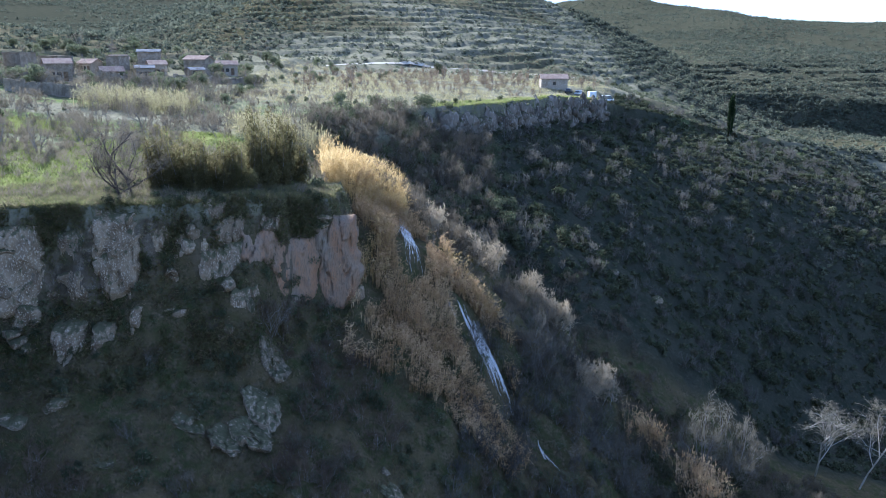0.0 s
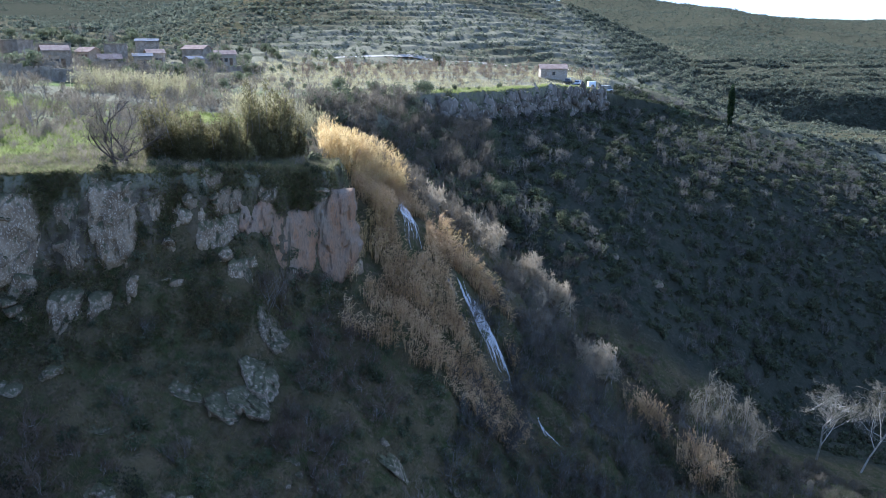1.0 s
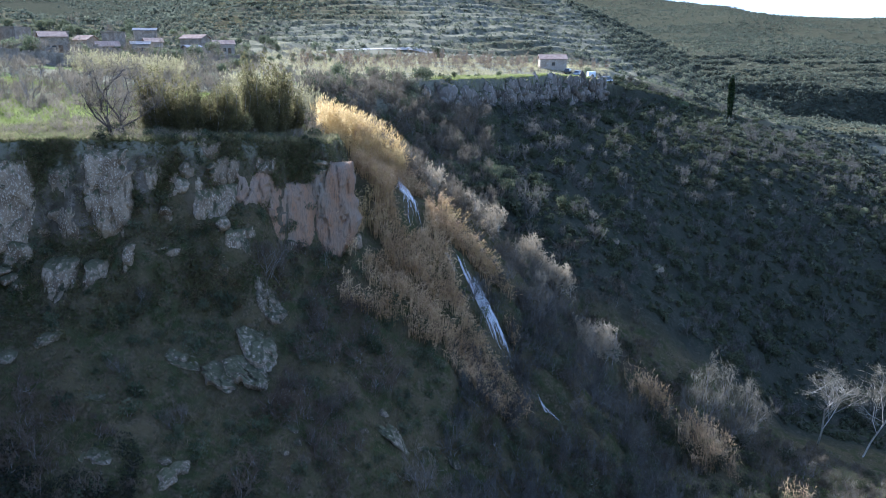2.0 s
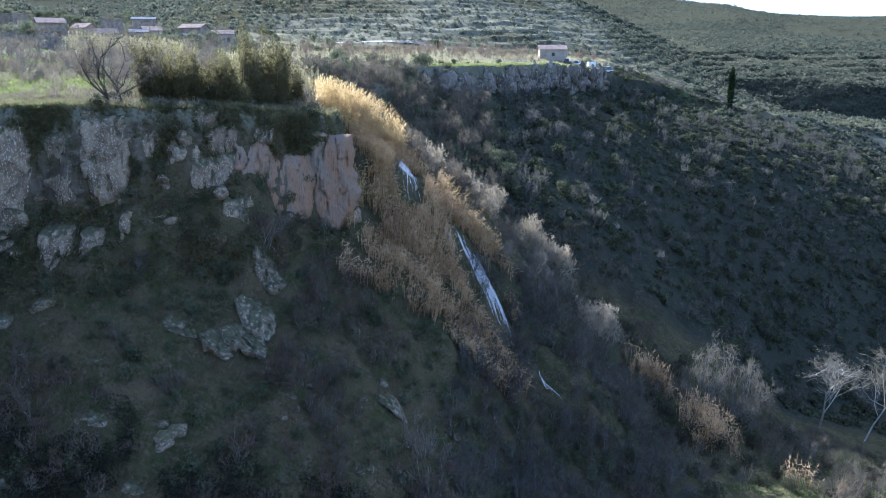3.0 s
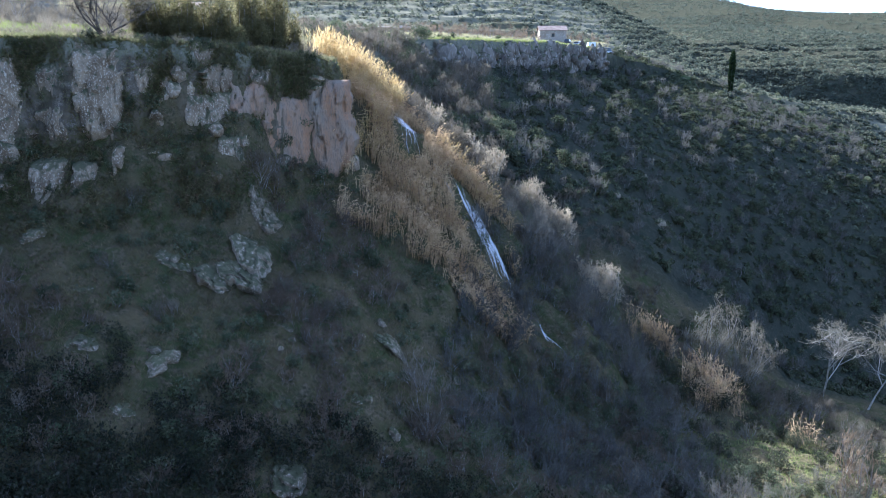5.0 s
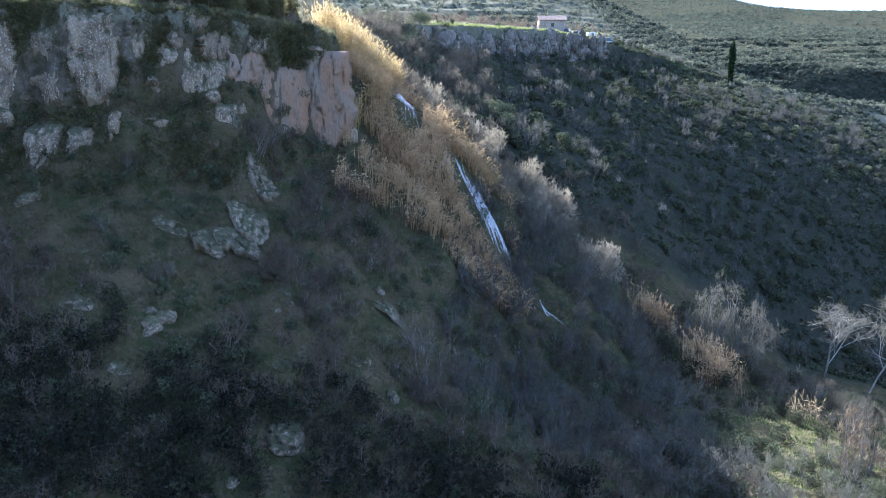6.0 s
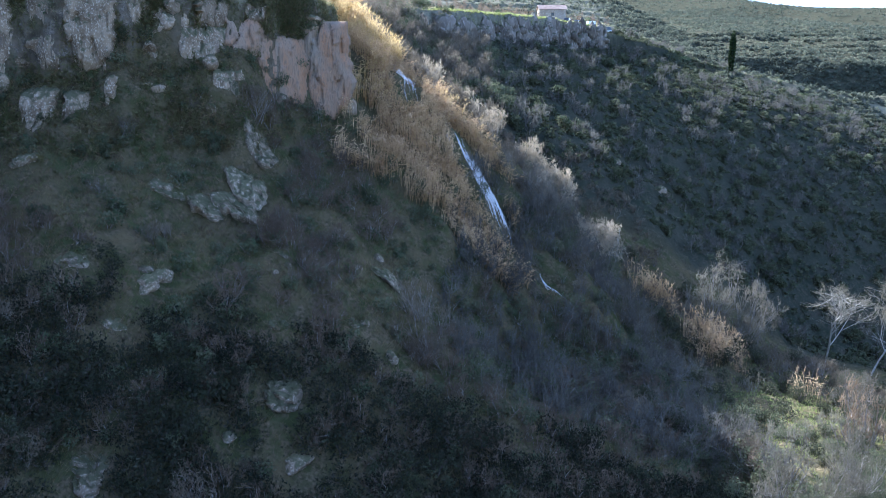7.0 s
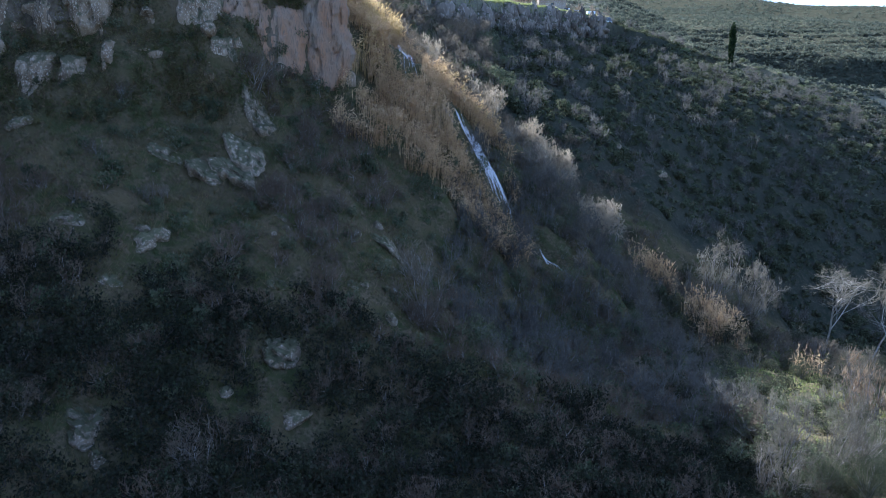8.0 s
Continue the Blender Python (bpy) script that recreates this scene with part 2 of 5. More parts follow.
def ground_shader():
    """Grass on the flats by an attribute, brown litter and dark scrub on slopes, grey limestone where it is steep."""
    m = bpy.data.materials.new("ground")
    m.use_nodes = True
    t = m.node_tree
    n, l = t.nodes, t.links
    p = n["Principled BSDF"]
    geo = n.new("ShaderNodeNewGeometry")

    def nz(scale, det=5, stretch=(1, 1, 1)):
        mp, q = n.new("ShaderNodeMapping"), n.new("ShaderNodeTexNoise")
        mp.inputs["Scale"].default_value = stretch
        l.new(geo.outputs["Position"], mp.inputs["Vector"]), l.new(mp.outputs[0], q.inputs["Vector"])
        q.inputs["Scale"].default_value, q.inputs["Detail"].default_value = scale, det
        return q.outputs["Fac"]

    def ramp(src, a, b, ca=(0, 0, 0), cb=(1, 1, 1)):
        r = n.new("ShaderNodeValToRGB")
        r.color_ramp.elements[0].position, r.color_ramp.elements[1].position = a, b
        r.color_ramp.elements[0].color, r.color_ramp.elements[1].color = (*ca, 1), (*cb, 1)
        l.new(src, r.inputs[0])
        return r.outputs[0]

    def mix(f, a, b):
        q = n.new("ShaderNodeMix")
        q.data_type = "RGBA"
        l.new(f, q.inputs[0]), l.new(a, q.inputs[6]), l.new(b, q.inputs[7])
        return q.outputs[2]

    soil = mix(ramp(nz(1.6), 0.45, 0.62), ramp(nz(0.12), 0.35, 0.65, (0.13, 0.122, 0.074), (0.21, 0.19, 0.125)), ramp(nz(3), 0.3, 0.7, (0.065, 0.07, 0.042), (0.26, 0.225, 0.165)))
    grass = mix(ramp(nz(2.2), 0.42, 0.62), ramp(nz(0.3), 0.35, 0.65, (0.065, 0.095, 0.024), (0.125, 0.165, 0.042)), ramp(nz(6), 0.3, 0.7, (0.045, 0.055, 0.022), (0.16, 0.17, 0.07)))
    scrub = mix(ramp(nz(1.1), 0.42, 0.60), ramp(nz(0.28), 0.40, 0.60, (0.050, 0.056, 0.022), (0.094, 0.074, 0.038)), ramp(nz(4), 0.3, 0.7, (0.036, 0.038, 0.016), (0.145, 0.108, 0.066)))
    rock = mix(ramp(nz(1.2, 6), 0.46, 0.62), ramp(nz(0.5, 5, (1, 1, 0.35)), 0.35, 0.65, (0.07, 0.057, 0.038), (0.17, 0.135, 0.095)), ramp(nz(9), 0.3, 0.7, (0.065, 0.055, 0.038), (0.26, 0.215, 0.165)))
    zone = {}
    for k in ("green", "slope", "dark_ground"):
        at = n.new("ShaderNodeAttribute")
        at.attribute_name = k
        zone[k] = at.outputs["Fac"]
    col = mix(zone["green"], soil, grass)
    col = mix(zone["slope"], col, scrub)
    # darker, duller ground, mixed in by its own zone
    dark_ground = mix(ramp(nz(0.9), 0.42, 0.62), ramp(nz(0.15), 0.35, 0.65, (0.030, 0.035, 0.022), (0.050, 0.050, 0.034)), ramp(nz(3), 0.3, 0.7, (0.026, 0.031, 0.020), (0.080, 0.070, 0.048)))
    col = mix(zone["dark_ground"], col, dark_ground)
    sep = n.new("ShaderNodeSeparateXYZ")
    l.new(geo.outputs["Normal"], sep.inputs[0])
    steep = n.new("ShaderNodeMath")
    steep.operation = "MULTIPLY_ADD"
    l.new(nz(0.6), steep.inputs[0])
    steep.inputs[1].default_value = 0.35
    l.new(sep.outputs["Z"], steep.inputs[2])
    col = mix(ramp(steep.outputs[0], 0.27, 0.42, (1, 1, 1), (0, 0, 0)), col, rock)
    l.new(col, p.inputs["Base Color"])
    p.inputs["Roughness"].default_value, p.inputs["Specular IOR Level"].default_value = 1.0, 0.0
    b = n.new("ShaderNodeBump")
    b.inputs["Strength"].default_value, b.inputs["Distance"].default_value = 1.0, 0.45
    l.new(nz(1.5, 8), b.inputs["Height"]), l.new(b.outputs[0], p.inputs["Normal"])
    return m


def water_shader():
    m = bpy.data.materials.new("falling_water")
    m.use_nodes = True
    t = m.node_tree
    n, l = t.nodes, t.links
    p, out = n["Principled BSDF"], n["Material Output"]
    geo, mp, q, r = n.new("ShaderNodeNewGeometry"), n.new("ShaderNodeMapping"), n.new("ShaderNodeTexNoise"), n.new("ShaderNodeValToRGB")
    mp.inputs["Scale"].default_value = (12.0, 0.5, 0.5)
    info, own = n.new("ShaderNodeObjectInfo"), n.new("ShaderNodeVectorMath")
    own.operation = "MULTIPLY_ADD"
    own.inputs[1].default_value, own.inputs[2].default_value = (40, 40, 40), (0, 0, 0)
    l.new(info.outputs["Random"], own.inputs[0]), l.new(own.outputs[0], mp.inputs["Location"])
    l.new(geo.outputs["Position"], mp.inputs["Vector"]), l.new(mp.outputs[0], q.inputs["Vector"])
    q.inputs["Scale"].default_value, q.inputs["Detail"].default_value = 1.4, 5
    r.color_ramp.elements[0].position, r.color_ramp.elements[1].position = 0.33, 0.70
    l.new(q.outputs["Fac"], r.inputs[0])
    p.inputs["Base Color"].default_value, p.inputs["Roughness"].default_value = (0.76, 0.72, 0.66, 1), 0.5
    tr, ms = n.new("ShaderNodeBsdfTransparent"), n.new("ShaderNodeMixShader")
    l.new(r.outputs[0], ms.inputs[0]), l.new(tr.outputs[0], ms.inputs[1]), l.new(p.outputs[0], ms.inputs[2]), l.new(ms.outputs[0], out.inputs[0])
    return m


M = dict(
    bark=shader("grey_bark", (0.16, 0.14, 0.12), (0.30, 0.27, 0.23), 3, (0.10, 0.09, 0.08), bump=0.02, world_space=False, rand=0.2),
    pale_bark=shader("pale_bark", (0.27, 0.245, 0.20), (0.42, 0.385, 0.32), 2, (0.19, 0.17, 0.145), bump=0.02, world_space=False),
    twig=shader("grey_twigs", (0.135, 0.112, 0.078), (0.22, 0.183, 0.13), 0.8, None, through_light=0.35, rand=0.3, world_space=False),
    ash_twig=shader("ash_grey_twigs", (0.115, 0.103, 0.075), (0.19, 0.17, 0.125), 0.8, None, through_light=0.35, rand=0.2, world_space=False),
    # grey twigs lightened: the sunshine on the spur is put into the colour
    sunlit_twig=shader("sunlit_twigs", (0.28, 0.23, 0.155), (0.40, 0.335, 0.235), 0.8, None, 0.6, through_light=0.5, rand=0.15, world_space=False),
    dark_twig=shader("dark_brush", (0.09, 0.068, 0.047), (0.155, 0.118, 0.082), 0.4, None, through_light=0.3, rand=0.2),
    ravine_twig=shader("grey_ravine_twigs", (0.09, 0.083, 0.067), (0.15, 0.14, 0.115), 0.3, None, through_light=0.35),
    rust_twig=shader("brown_twigs", (0.165, 0.12, 0.078), (0.25, 0.188, 0.122), 0.8, None, through_light=0.35, rand=0.25, world_space=False),
    leaf=shader("dark_olive_leaves", (0.095, 0.088, 0.038), (0.165, 0.145, 0.062), 0.9, (0.25, 0.19, 0.10), 0.6, through_light=0.5, rand=0.25, world_space=False),
    olive=shader("grey_green_leaves", (0.10, 0.115, 0.06), (0.18, 0.185, 0.10), 1.0, (0.23, 0.21, 0.14), 0.6, through_light=0.25, rand=0.25, world_space=False),
    willow=shader("willow_leaves", (0.052, 0.060, 0.032), (0.096, 0.10, 0.056), 1.0, (0.14, 0.125, 0.085), 0.7, through_light=0.25, rand=0.25, world_space=False),
    scrub=shader("dark_scrub_leaves", (0.055, 0.07, 0.035), (0.11, 0.115, 0.065), 0.6, (0.15, 0.13, 0.085), 0.7, through_light=0.25, rand=0.3, world_space=False),
    # bramble leaves with the deep gloom of the lower corner put into the colour
    bramble=shader("shade_dark_bramble_leaves", (0.018, 0.022, 0.014), (0.042, 0.046, 0.026), 0.5, (0.07, 0.062, 0.045), 0.8, through_light=0.2),
    # leaves of the hills, greyed and evened: distance haze put into both colours
    hill_scrub=shader("haze_grey_hill_scrub", (0.058, 0.067, 0.045), (0.10, 0.108, 0.074), 0.2, (0.14, 0.132, 0.095), 0.8, through_light=0.35),
    hill_olive=shader("haze_grey_hill_bushes", (0.115, 0.125, 0.075), (0.17, 0.17, 0.11), 0.2, (0.21, 0.19, 0.13), 0.8, through_light=0.35),
    cypress=shader("cypress_leaves", (0.018, 0.03, 0.014), (0.04, 0.055, 0.022), 0.8, None, 0.7, through_light=0.1),
    gold=shader("golden_reed", (0.40, 0.27, 0.10), (0.66, 0.50, 0.24), 0.7, (0.36, 0.25, 0.13), 0.7, through_light=0.5),
    straw=shader("yellow_green_reed", (0.27, 0.235, 0.12), (0.38, 0.335, 0.18), 0.3, (0.22, 0.19, 0.11), 0.7, through_light=0.45),
    brown=shader("brown_dead_reed", (0.43, 0.285, 0.14), (0.63, 0.455, 0.25), 0.25, (0.30, 0.205, 0.125), 0.8, through_light=0.4),
    grass=shader("green_grass", (0.15, 0.175, 0.045), (0.25, 0.27, 0.09), 0.35, (0.30, 0.28, 0.14), 0.7, through_light=0.45),
    # rank grass, lighter than the herbs: the brow's veiling glare added to its colour
    brow_grass=shader("glare_lightened_grass", (0.105, 0.115, 0.045), (0.20, 0.18, 0.09), 0.4, (0.27, 0.21, 0.12), 0.8, through_light=0.45),
    herb=shader("dark_green_herbs", (0.09, 0.10, 0.038), (0.16, 0.138, 0.066), 0.25, (0.23, 0.165, 0.10), 0.8, through_light=0.4),
    rock=shader("grey_limestone", (0.135, 0.098, 0.062), (0.29, 0.22, 0.145), 0.7, (0.40, 0.33, 0.24), 0.95, 0.10, rand=0.2, stretch=(1, 1, 0.7), fleck=10, moss=0.12),
    red_rock=shader("orange_stained_limestone", (0.32, 0.185, 0.105), (0.25, 0.20, 0.145), 0.45, (0.20, 0.145, 0.10), 0.95, 0.22, rand=0.12, stretch=(1.6, 1.6, 0.35), fleck=9),
    mossy_rock=shader("mossy_limestone", (0.115, 0.09, 0.058), (0.26, 0.205, 0.14), 0.9, (0.42, 0.35, 0.26), 0.95, 0.08, rand=0.2, fleck=9, moss=0.13),
    # limestone darkened for the far crags: their shade is part of the colour
    shaded_rock=shader("shaded_limestone", (0.11, 0.09, 0.068), (0.22, 0.185, 0.145), 0.3, (0.30, 0.26, 0.21), 0.95, 0.2, rand=0.2, stretch=(1, 1, 0.4), moss=0.05),
    old_bark=shader("dark_bark", (0.06, 0.05, 0.042), (0.11, 0.095, 0.08), 3, (0.16, 0.14, 0.12), bump=0.02, world_space=False),
    plaster=shader("weathered_plaster", (0.28, 0.225, 0.16), (0.38, 0.315, 0.235), 0.4, (0.45, 0.40, 0.33), 0.9, 0.01),
    masonry=shader("rubble_masonry", (0.20, 0.165, 0.12), (0.34, 0.285, 0.215), 0.9, (0.13, 0.105, 0.08), 0.95, 0.06),
    tile=shader("faded_roof_tiles", (0.27, 0.19, 0.145), (0.38, 0.29, 0.22), 0.8, (0.21, 0.16, 0.13), 0.9, 0.03),
    tin=shader("pale_sheet_roof", (0.13, 0.135, 0.14), (0.22, 0.22, 0.22), 0.4, (0.12, 0.10, 0.09), 0.9),
    timber=shader("old_timber", (0.12, 0.08, 0.05), (0.22, 0.16, 0.10), 2, None, 0.8),
    dark_glass=shader("window_glass", (0.03, 0.035, 0.04), (0.05, 0.055, 0.06), 1, None, 0.1, spec=0.6),
    road=shader("pale_dirt_track", (0.34, 0.30, 0.24), (0.46, 0.42, 0.35), 0.3, (0.25, 0.22, 0.17), 0.95, 0.05),
    dark_paint=shader("dark_car_paint", (0.03, 0.03, 0.035), (0.045, 0.045, 0.05), 1, None, 0.3, spec=0.5),
    silver_paint=shader("silver_car_paint", (0.50, 0.51, 0.52), (0.60, 0.61, 0.62), 1, None, 0.3, spec=0.5),
    white_paint=shader("white_paint", (0.72, 0.73, 0.73), (0.82, 0.82, 0.82), 1, None, 0.4, spec=0.4),
    rubber=shader("tyre_rubber", (0.02, 0.02, 0.02), (0.03, 0.03, 0.03), 4, None, 0.8),
    water=water_shader(),
)
# zones of the ground: grass on the flats, dark scrub inside the ravine and in swathes over the hills
patch = fbm(GX * 0.05, GY * 0.05 + 20, 0, 4)
lowland = sstep(64.6, 61.5, GZ) * sstep(330, 290, GY)
lowland = np.clip(lowland + 0.75 * sstep(-0.05, 0.35, fbm(GX * 0.018, GY * 0.018, 0, 5)) * sstep(300, 420, GY) + 0.7 * sstep(90, 160, GX) * sstep(330, 420, GY) + 0.75 * sstep(-60, -110, GX) * sstep(190, 280, GY) + 0.5 * sstep(700, 900, GY), 0, 1)
green = sstep(-0.35, 0.15, patch + 0.3 * sstep(-20, -35, GX) * sstep(125, 90, GY)) * sstep(230, 150, GY)
strip = sstep(5, 2, np.abs(GY - (190 + 1.35 * (GX - 5)) - 7.5)) * sstep(-12, 0, GX) * sstep(50, 30, GX)
green = np.clip((0.9 * green + 0.6 * strip) * np.where(GY > 150, sstep(66.0, 67.2, GZ), 1) + 0.85 * sstep(130, 100, GY) * sstep(-15, -18, GX) * sstep(-1.3, -0.8, patch), 0, 1)
green *= (0.65 + 0.35 * sstep(-0.35, 0.1, fbm(GX * 0.3, GY * 0.3, 0, 3))) * (0.45 + 0.55 * sstep(-0.25, 0.05, fbm(GX * 0.13 + 4, GY * 0.13)))
green *= (1 - 0.75 * sstep(-34, -31, GX) * sstep(98, 95, GY)) * sstep(0.8, 0.35, steepness)
for cx, cy, r in ((82, 286, 13), (114, 242, 8), (126, 264, 7), (95, 262, 5), (140, 300, 9)):
    spot = sstep(r, r * 0.5, np.hypot(GX - cx, GY - cy) + 3 * patch)
    green, lowland = np.maximum(green, spot), lowland * (1 - spot)
# zone of darker ground: the ravine's far side and parts of the hills
dark_ground = sstep(64.6, 61.5, GZ) * sstep(122, 128, GY - 0.12 * GX) * sstep(-4, 4, GX) * sstep(300, 280, GY)
dark_ground = np.maximum(dark_ground, 0.7 * sstep(80, 100, GX) * sstep(250, 270, GY) * sstep(420, 380, GY) * sstep(-0.3, 0.2, fbm(GX * 0.06, GY * 0.06)))
dark_ground = np.maximum(dark_ground, 0.85 * sstep(-90, -190, GX) * sstep(300, 420, GY))
dark_ground = np.maximum(dark_ground, 0.8 * sstep(90, 140, GX) * sstep(380, 460, GY))
for key, field in (("green", green), ("slope", lowland), ("dark_ground", dark_ground)):
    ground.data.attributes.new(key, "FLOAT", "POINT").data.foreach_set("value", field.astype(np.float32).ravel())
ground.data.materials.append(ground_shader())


# ---- building blocks ----
def part(name, data, material, parent=None, label=""):
    """Links a bmesh, or a mesh, as one mesh object under its thing."""
    if isinstance(data, bmesh.types.BMesh):
        me = bpy.data.meshes.new(name)
        data.to_mesh(me)
        data.free()
        data = me
    if not data.materials:
        data.materials.append(M[material])
    ob = new(name, data)
    ob.parent = parent
    if label:
        ob["label"] = label
    return ob


def thing(name, label, category, group=""):
    return tagged(new(name), label, category, group)


class Soup:
    """Loose triangles, gathered as arrays."""

    def __init__(self):
        self.v, self.f, self.n = [], [], 0

    def add(self, v, f):
        v, f = np.asarray(v, float).reshape(-1, 3), np.asarray(f, int).reshape(-1, 3)
        self.v.append(v), self.f.append(f + self.n)
        self.n += len(v)

    def tris(self, a, b, c):
        k = len(a)
        self.add(np.concatenate([a, b, c]), np.stack([np.arange(k), np.arange(k) + k, np.arange(k) + 2 * k], 1))

    def mesh(self, name):
        return mesh_from(name, np.concatenate(self.v), np.concatenate(self.f), False)


def unit(v):
    return v / (np.linalg.norm(v, axis=-1, keepdims=True) + 1e-9)


def tube(soup, pts, radii, sides=5):
    """A tapered tube along pts."""
    pts = np.asarray(pts, float)
    ways = unit(np.gradient(pts, axis=0))
    ref = np.where(np.abs(ways[:, 2:3]) > 0.9, [[1.0, 0, 0]], [[0, 0, 1.0]])
    u = unit(np.cross(ways, ref))
    w = np.cross(ways, u)
    ang = np.linspace(0, 2 * math.pi, sides, endpoint=False)
    ring = pts[:, None] + np.asarray(radii)[:, None, None] * (np.cos(ang)[None, :, None] * u[:, None] + np.sin(ang)[None, :, None] * w[:, None])
    f = []
    for i in range(len(pts) - 1):
        for j in range(sides):
            a, b = i * sides + j, i * sides + (j + 1) % sides
            f += [(a, b, b + sides), (a, b + sides, a + sides)]
    soup.add(ring, f)


def branching(rs, height, width, stems, trunk_r, first=1.0, levels=4, kids=4, angle=0.55, shrink=0.7, up=0.1, spread=0.8, wooden=2, tip=0.011):
    """Wood (stems and limbs) and twigs of a leafless tree or shrub that forks level by level.
    first: the stem's length against its limbs; angle: how far a fork turns; wooden: how many levels are round.
    The crown fills a rounded form of the given height and width."""
    wood, fine = Soup(), Soup()
    az, tilt = rs.uniform(0, 6.283, stems), spread * (rs.uniform(0.25, 1.0, stems) if stems > 1 else np.full(1, 0.06))
    d = unit(np.stack([np.cos(az) * tilt, np.sin(az) * tilt, np.ones(stems)], 1))
    base = np.column_stack([rs.normal(0, 0.03 * stems, (stems, 2)), np.full(stems, -0.25)])
    p, ln, r = base, first * rs.uniform(0.8, 1.2, stems), trunk_r * rs.uniform(0.7, 1.0, stems)
    runs = []
    for level in range(levels + 1):
        n = len(p)
        end = p + d * ln[:, None]
        mid = (p + end) / 2 + rs.normal(0, 0.075, (n, 3)) * ln[:, None]
        end = end + rs.normal(0, 0.05, (n, 3)) * ln[:, None]
        runs.append((level, p, mid, end, r))
        who = np.repeat(np.arange(n), kids)
        lead = np.tile(np.arange(kids) == 0, n)
        u = np.where(lead, 1.0, rs.uniform(0.3, 1.0, n * kids))[:, None]
        p2 = np.where(u < 0.5, p[who] + (mid - p)[who] * 2 * u, mid[who] + (end - mid)[who] * (2 * u - 1))
        turn = np.where(lead, 0.45 * angle, angle)[:, None]
        d = unit(unit(end - mid)[who] + turn * rs.normal(0, 1, (n * kids, 3)) + np.array([0, 0, up]))
        ln = (ln / (first if level == 0 else 1.0))[who] * shrink * rs.uniform(0.65, 1.2, n * kids) * np.where(lead, 1.0, 0.85)
        r = r[who] * np.where(lead, 0.66, 0.46)
        p = p2
    tips = runs[-1][3]
    tall, far = np.percentile(tips[:, 2], 90), np.percentile(np.hypot(tips[:, 0], tips[:, 1]), 85)

    def crown(q):
        q = q * np.array([width / 2 / far, width / 2 / far, height / tall])
        mid = np.array([0, 0, 0.45 * height])
        e = (q - mid) / np.array([width / 2, width / 2, 0.55 * height])
        out = np.linalg.norm(e, axis=1, keepdims=True)
        pull = np.where((out > 0.8) & (q[:, 2:] > 0.25 * height), (0.8 + 0.4 * (out - 0.8)) / np.maximum(out, 1e-6), 1.0)
        return mid + (q - mid) * pull

    for level, p, mid, end, r in runs:
        p, mid, end = crown(p), crown(mid), crown(end)
        if level < wooden:
            for a, b, c, q in zip(p, mid, end, r):
                tube(wood, [a, b, c], [q, 0.82 * q, 0.64 * q], 5 if level == 0 else 4 if level == 1 else 3)
            continue
        side = unit(np.cross(end - p, rs.normal(0, 1, p.shape))) * np.maximum(r, tip)[:, None]
        sp = wood if level < levels - 1 else fine
        if level < levels:
            sp.tris(p - side, p + side, mid + 0.8 * side)
            sp.tris(p - side, mid + 0.8 * side, mid - 0.8 * side)
            sp.tris(mid - 0.8 * side, mid + 0.8 * side, end)
        else:
            sp.tris(p - side, p + side, end)
    return wood, fine


def leaves(rs, blobs, n, size, squash=0.7, lumpy=0.35, rise=0.5):
    """Small leaf blades on and in a union of lumpy blobs (x, y, z, r, height ratio)."""
    out = Soup()
    blobs = np.asarray(blobs, float)
    pick = rs.choice(len(blobs), n, p=blobs[:, 3] ** 2 / (blobs[:, 3] ** 2).sum())
    d = unit(rs.normal(0, 1, (n, 3)))
    lump = 1 + lumpy * fbm(d[:, 0] * 2.2 + pick * 3.1, d[:, 1] * 2.2, d[:, 2] * 2.2, 3)
    r = blobs[pick, 3] * lump * rs.uniform(0.55, 1.03, n) ** 0.6
    p = blobs[pick, :3] + d * r[:, None] * np.stack([np.ones(n), np.ones(n), blobs[pick, 4]], 1)
    t = unit(rs.normal(0, 1, (n, 3)) + d * 0.6 + np.array([0, 0, rise]))
    w = unit(np.cross(t, d + rs.normal(0, 0.7, (n, 3))))
    sz = size * rs.uniform(0.6, 1.4, (n, 1))
    out.add(np.concatenate([p - w * sz * squash * 0.5, p + w * sz * squash * 0.5, p + t * sz]), np.stack([np.arange(n), np.arange(n) + n, np.arange(n) + 2 * n], 1))
    return out


def leafless(name, label, category, seed, twig="twig", bark="bark", **kw):
    rs = np.random.RandomState(seed)
    wood, fine = branching(rs, **kw)
    t = thing(name, label, category)
    part("trunk", wood.mesh("trunk"), bark, t)
    part("crown", fine.mesh("crown"), twig, t)
    return t


def bush(name, label, category, seed, mat_leaf, w, h, n, size, trunk=0.0, lobes=6):
    wood, crown = bush_soups(np.random.RandomState(seed), w, h, n, size, trunk, lobes)
    t = thing(name, label, category)
    part("trunk", wood.mesh("trunk"), "bark", t)
    part("foliage", crown.mesh("foliage"), mat_leaf, t)
    return t


